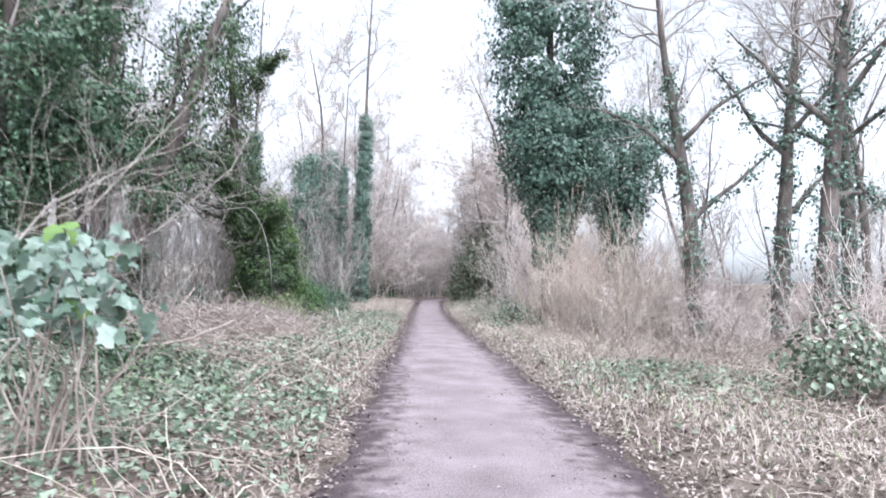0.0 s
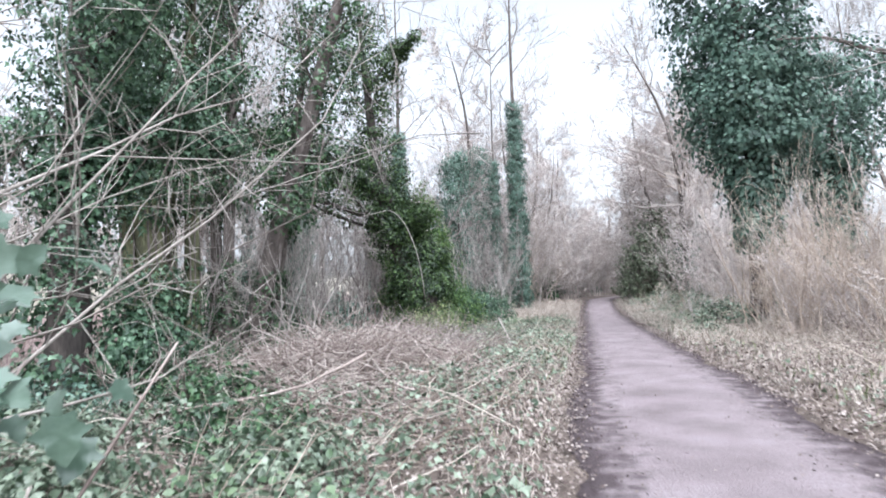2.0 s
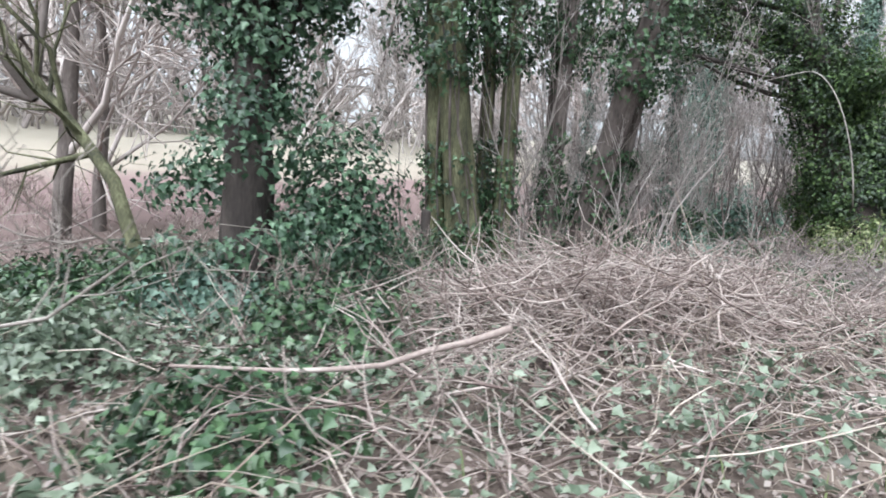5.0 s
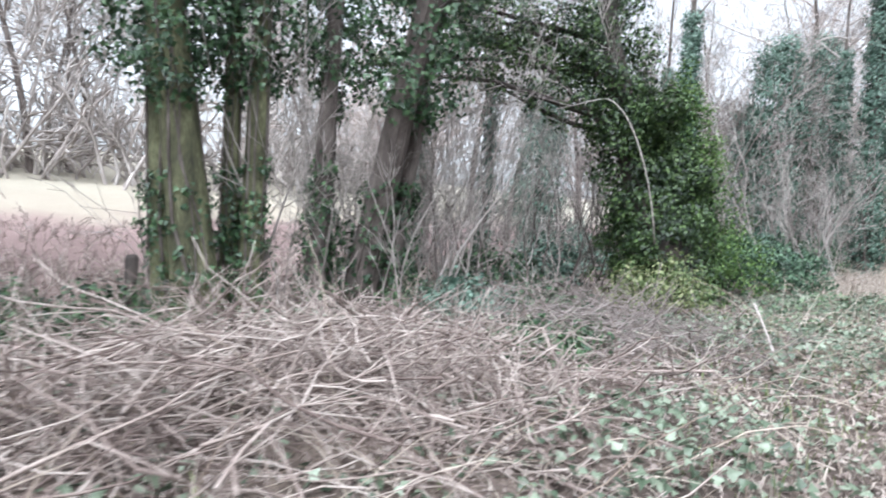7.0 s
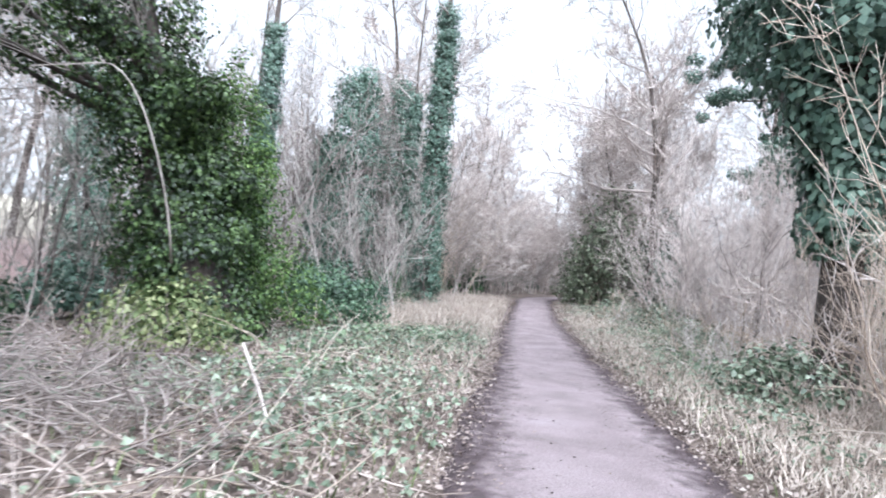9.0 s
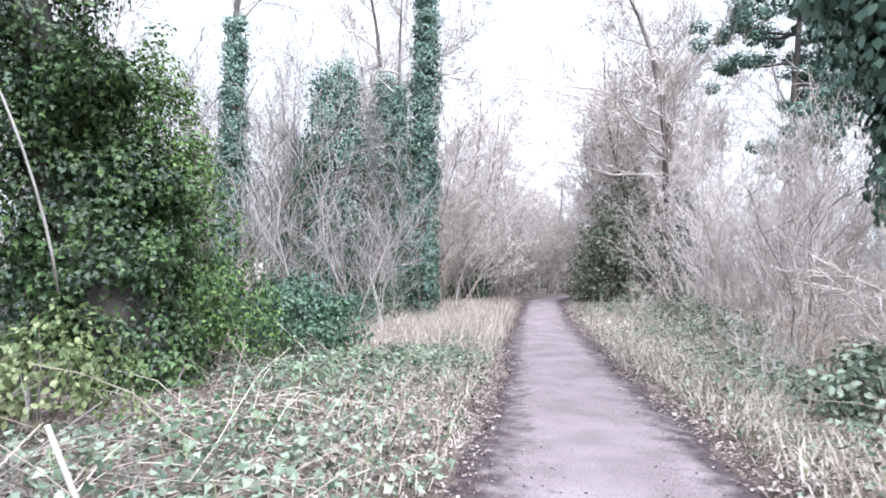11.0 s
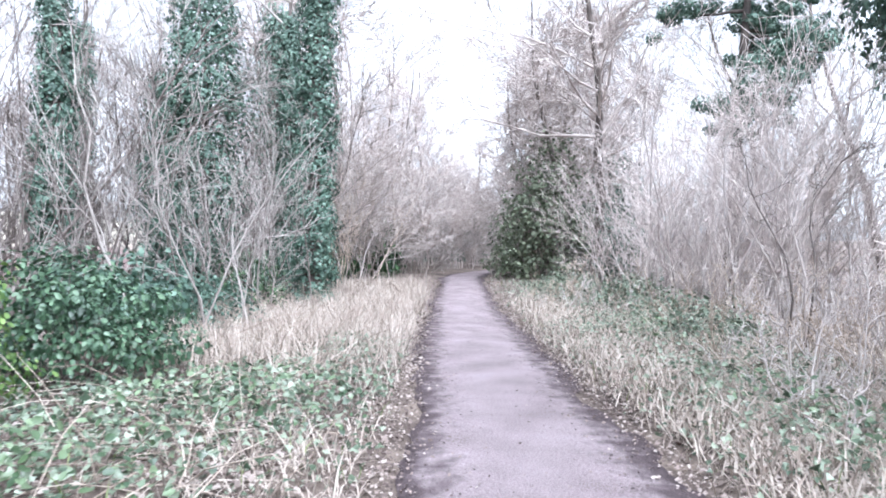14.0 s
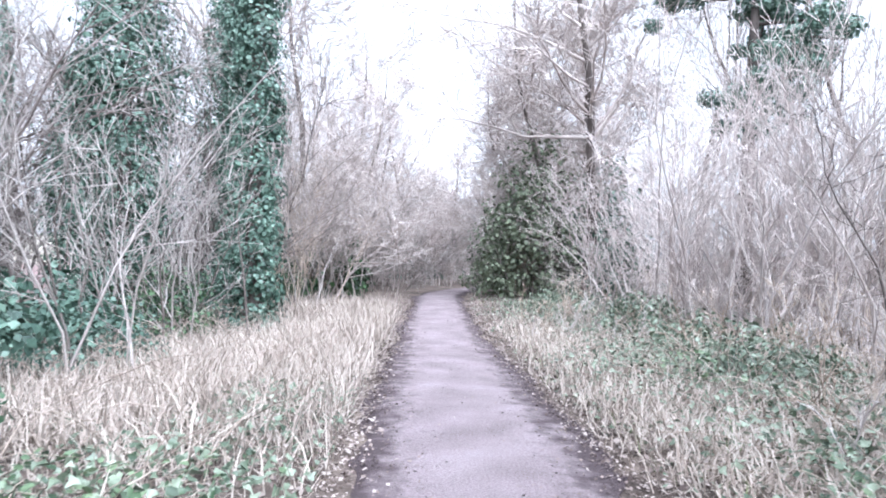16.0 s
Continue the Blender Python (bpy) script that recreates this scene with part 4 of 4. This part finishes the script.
def blades(rng, g, x, y, length, lean, width=.006, lift=0.0):
    k = len(x)
    base = np.stack([x, y, height(x, y) - .01 + lift], 1)
    a = rng.uniform(0, 2 * math.pi, k)
    flat = np.stack([np.cos(a), np.sin(a), np.zeros(k)], 1)
    side = np.stack([-np.sin(a), np.cos(a), np.zeros(k)], 1) * (width * rng.uniform(.6, 1.5, k))[:, None]
    ln = (length * rng.uniform(.5, 1.3, k))[:, None]
    le = np.clip(lean * rng.uniform(.4, 1.5, k), 0, 1.45)[:, None]
    d1 = flat * np.sin(le * .6) + np.array([0, 0, 1]) * np.cos(le * .6)
    d2 = flat * np.sin(le * 1.25) + np.array([0, 0, 1]) * np.cos(le * 1.25)
    mid = base + d1 * ln * .5
    tip = mid + d2 * ln * .5
    v = np.stack([base - side, base + side, mid + side * .8, mid - side * .8, tip], 1)
    o = (np.arange(k) * 5)[:, None]
    g.add(v, np.array([[0, 1, 2, 3]]) + o, np.array([[3, 2, 4]]) + o)


GRASS_SPOTS = [(1.9, 24, .9, 5), (2.1, 28, 1.1, 5), (3.2, 33, 1.5, 5), (3.0, 31, 1.3, 5), (3.6, 25, 1.2, 3), (-2.1, 31, 1.0, 5), (-2.2, 38, 1.2, 5), (2.8, 8, 1.6, 4), (2.6, 14, 1.3, 5), (2.4, 20, 1.0, 4), (3.2, 29, 1.4, 3), (-1.7, 14, .7, 5), (-1.7, 4, .6, 2.5), (2.6, 34, 1.1, 4), (-1.8, 23, .7, 3), (4.6, 12, 1.8, 3), (4.4, 27, 1.5, 2)]


def grasses():
    rng = np.random.default_rng(203)
    g = Geo()
    w = lambda x, y: (off_path(x, y) > .1) * (.9 * patches(x, y, GRASS_SPOTS) + .05)
    x, y = cover(rng, 170000, -6, 7, 1, 48, w)
    blades(rng, g, x, y, .2, 1.25, .005)
    x, y = cover(rng, 26000, -4, 6, 24, 48, w)
    blades(rng, g, x, y, .42, 1.0, .005)
    x, y = cover(rng, 70000, 1.0, 6, 19, 38, lambda x, y: (off_path(x, y) > .22) * np.interp(off_path(x, y), [.2, .7], [.3, 1]) * .75)
    blades(rng, g, x, y, .3, 1.2, .007)
    x, y = cover(rng, 60000, -5.5, -1.0, 26, 42, lambda x, y: (off_path(x, y) > .15) * np.interp(off_path(x, y), [.1, .8, 3.4], [.3, 1, .4]) * np.interp(y, [27.2, 29.2, 42], [0, 1, .5]) * .8)
    blades(rng, g, x, y, .48, .95, .006)
    tagged(new("dry_grass", g.mesh("dry_grass", GRASS_DRY)), "dry straw-coloured winter grass beside the path", "grass", kind="stuff")
    g = Geo()
    x, y = cover(rng, 60000, -5, 6, 1, 46, lambda x, y: (off_path(x, y) > .15) * (.35 * patches(x, y, [(1.9, 25, .7, 5), (2.1, 33, .8, 4), (-1.8, 18, .8, 4), (2.5, 10, 1.5, 3), (-3.0, 22, 1, 3)]) + .02))
    blades(rng, g, x, y, .2, .8)
    tagged(new("green_grass", g.mesh("green_grass", GRASS)), "thin green grass tufts among dead leaves", "grass", kind="stuff")


def canes():
    """Arching dead bramble canes and straws over the verges."""
    rng = np.random.default_rng(204)
    g = Geo()
    spots = [(-2.6, 21, 1.2, 2.5), (-3, 25.5, 1.5, 2), (-3.0, 30, 1.2, 3), (-3.4, 9, 1.6, 3), (5.0, 12, 1.8, 4), (4.0, 28, 1.3, 4), (-2.2, 5.5, .9, 2), (-2.6, 12.5, 1.0, 2.5), (-3.3, 34, 1, 4), (3.4, 18, 1, 3), (-5.2, 20.3, 1, 1), (3.2, 30, 1.3, 4), (2.2, 26, .8, 3), (-1.9, 18.5, .7, 3), (-2.2, 28, .9, 3)]
    x, y = cover(rng, 26000, -7, 8, 2, 44, lambda x, y: (off_path(x, y) > .35) * (patches(x, y, spots) * .75 + .03))
    for px, py in zip(x, y):
        a = rng.uniform(0, 6.283)
        ln = rng.uniform(.4, 1.5)
        line = run(rng, (px, py, float(height(px, py)) - .02), (math.cos(a) * .8, math.sin(a) * .8, rng.uniform(.05, .9)), ln, 5, .16, -.18)
        if off_path(line[:, 0], line[:, 1]).min() < .12:
            continue
        line[:, 2] = np.maximum(line[:, 2], height(line[:, 0], line[:, 1]) + .01)
        tube(g, line, np.linspace(.006, .0025, 5) * rng.uniform(.5, 1.4), 3, False)
    tagged(new("bramble_canes", g.mesh("bramble_canes", STRAW)), "dead arching bramble canes and straws on the verge", "brambles", kind="stuff")
    g = Geo()
    x, y = cover(rng, 5000, -7, 8, 2, 44, lambda x, y: (off_path(x, y) > .1) * .22)
    for px, py in zip(x, y):
        a = rng.uniform(0, 6.283)
        line = run(rng, (px, py, float(height(px, py)) + .03), (math.cos(a), math.sin(a), .05), rng.uniform(.2, .8), 4, .15, 0)
        line[:, 2] = height(line[:, 0], line[:, 1]) + rng.uniform(.02, .08)
        tube(g, line, np.linspace(.007, .003, 4) * rng.uniform(.5, 1.5), 3, False)
    tagged(new("fallen_twigs", g.mesh("fallen_twigs", DEAD_STICK)), "thin fallen twigs scattered over leaf litter", "twigs", kind="stuff")


def brush_heap(seed, cx, cy, sx, sy, count, single, top, label, mat):
    """A low heap of cut sticks; the first ones lie as sticks of their own."""
    rng = np.random.default_rng(seed)
    t = thing("brushwood_heap", cx, cy, label, "brushwood", "brushwood heaps", z=0)
    kinds = []
    for k in range(20):
        g = Geo()
        ln = rng.uniform(.5, 1.5)
        line = run(rng, (-ln / 2, 0, 0), (1, 0, 0), ln, 7, .24)
        r = rng.uniform(.004, .011)
        tube(g, line, np.linspace(r, r * .35, 7), 4)
        for _ in range(3):
            p, d = at(line, rng.uniform(.2, .8))
            tube(g, run(rng, p, unit(d + ball(rng, 1)[0] * .8), ln * rng.uniform(.2, .45), 4, .15), np.linspace(r * .6, r * .2, 4), 3)
        kinds.append(g)
    meshes = [g.mesh("stick", mat) for g in kinds]
    rest = Geo()
    for k in range(count):
        u, w = rng.normal(0, .5, 2)
        x, y = cx + u * sx, cy + w * sy
        if off_path(x, y) < .9:
            continue
        lift = top * math.exp(-u * u * 1.5 - w * w * 1.5) * rng.uniform(0, 1) + .03
        m = pose(x, y, float(height(x, y)) + lift, rng.uniform(0, 360), rng.normal(0, 13), rng.uniform(0, 360))
        j = int(rng.integers(20))
        if k < single:
            ob = new("stick", meshes[j])
            ob.parent = t
            ob.matrix_parent_inverse = Matrix.Translation((-cx, -cy, 0))
            ob.matrix_basis = m
        else:
            mm = np.array(m)
            v = np.concatenate(kinds[j].v)
            rest.add(v @ mm[:3, :3].T + mm[:3, 3] - np.array([cx, cy, 0]), np.concatenate(kinds[j].q), np.concatenate(kinds[j].t))
    part("brush", rest, mat, t, kind="stuff")


def brushwood():
    rng = np.random.default_rng(205)
    brush_heap(205, -4.6, 13.8, 2.1, 4.0, 1600, 300, .42, "low heap of cut pinkish brown sticks and branches", DEAD_STICK)
    brush_heap(207, -5.0, 19.0, 2.2, 2.0, 620, 60, .4, "tangled brown brushwood below a yellowish shrub", TWIG_MID)
    t = thing("fallen_branch", -3.9, 10.3, "long pale fallen branch lying across brush", "branch", z=0)
    g = Geo()
    tube(g, run(rng, (-.9, -.55, .42), (.95, .5, -.2), 1.9, 9, .13), np.linspace(.01, .02, 9), 7)
    part("stem", g, DEAD_STICK, t)
    t = thing("leaning_stick", -2.8, 19.6, "pale bare stick leaning in bramble leaves", "stick")
    g = Geo()
    tube(g, run(rng, (.1, -.1, -.05), (-.3, .1, .8), .75, 5, .04), np.linspace(.018, .012, 5), 6)
    part("stem", g, TWIG_PALE, t)
    t = thing("fence_post", -9.4, 15.4, "old mossy wooden post wrapped in ivy", "post")
    g = Geo()
    tube(g, [(0, 0, -.3), (0, 0, .4), (.02, 0, .95), (.02, 0, 1.0)], [.09, .085, .08, .06], 10)
    part("post", g, BARK_DARK, t)
    g = Geo()
    ivy_sleeve(rng, g, np.array([(0, 0, 0), (0, 0, .9)]), lambda s: .12, 40, 8, .07, 0, .9, .1)
    part("ivy", g, IVY, t, kind="stuff")


ground_ivy()
fallen_leaves()
path_crumbs()
grasses()
canes()
brushwood()
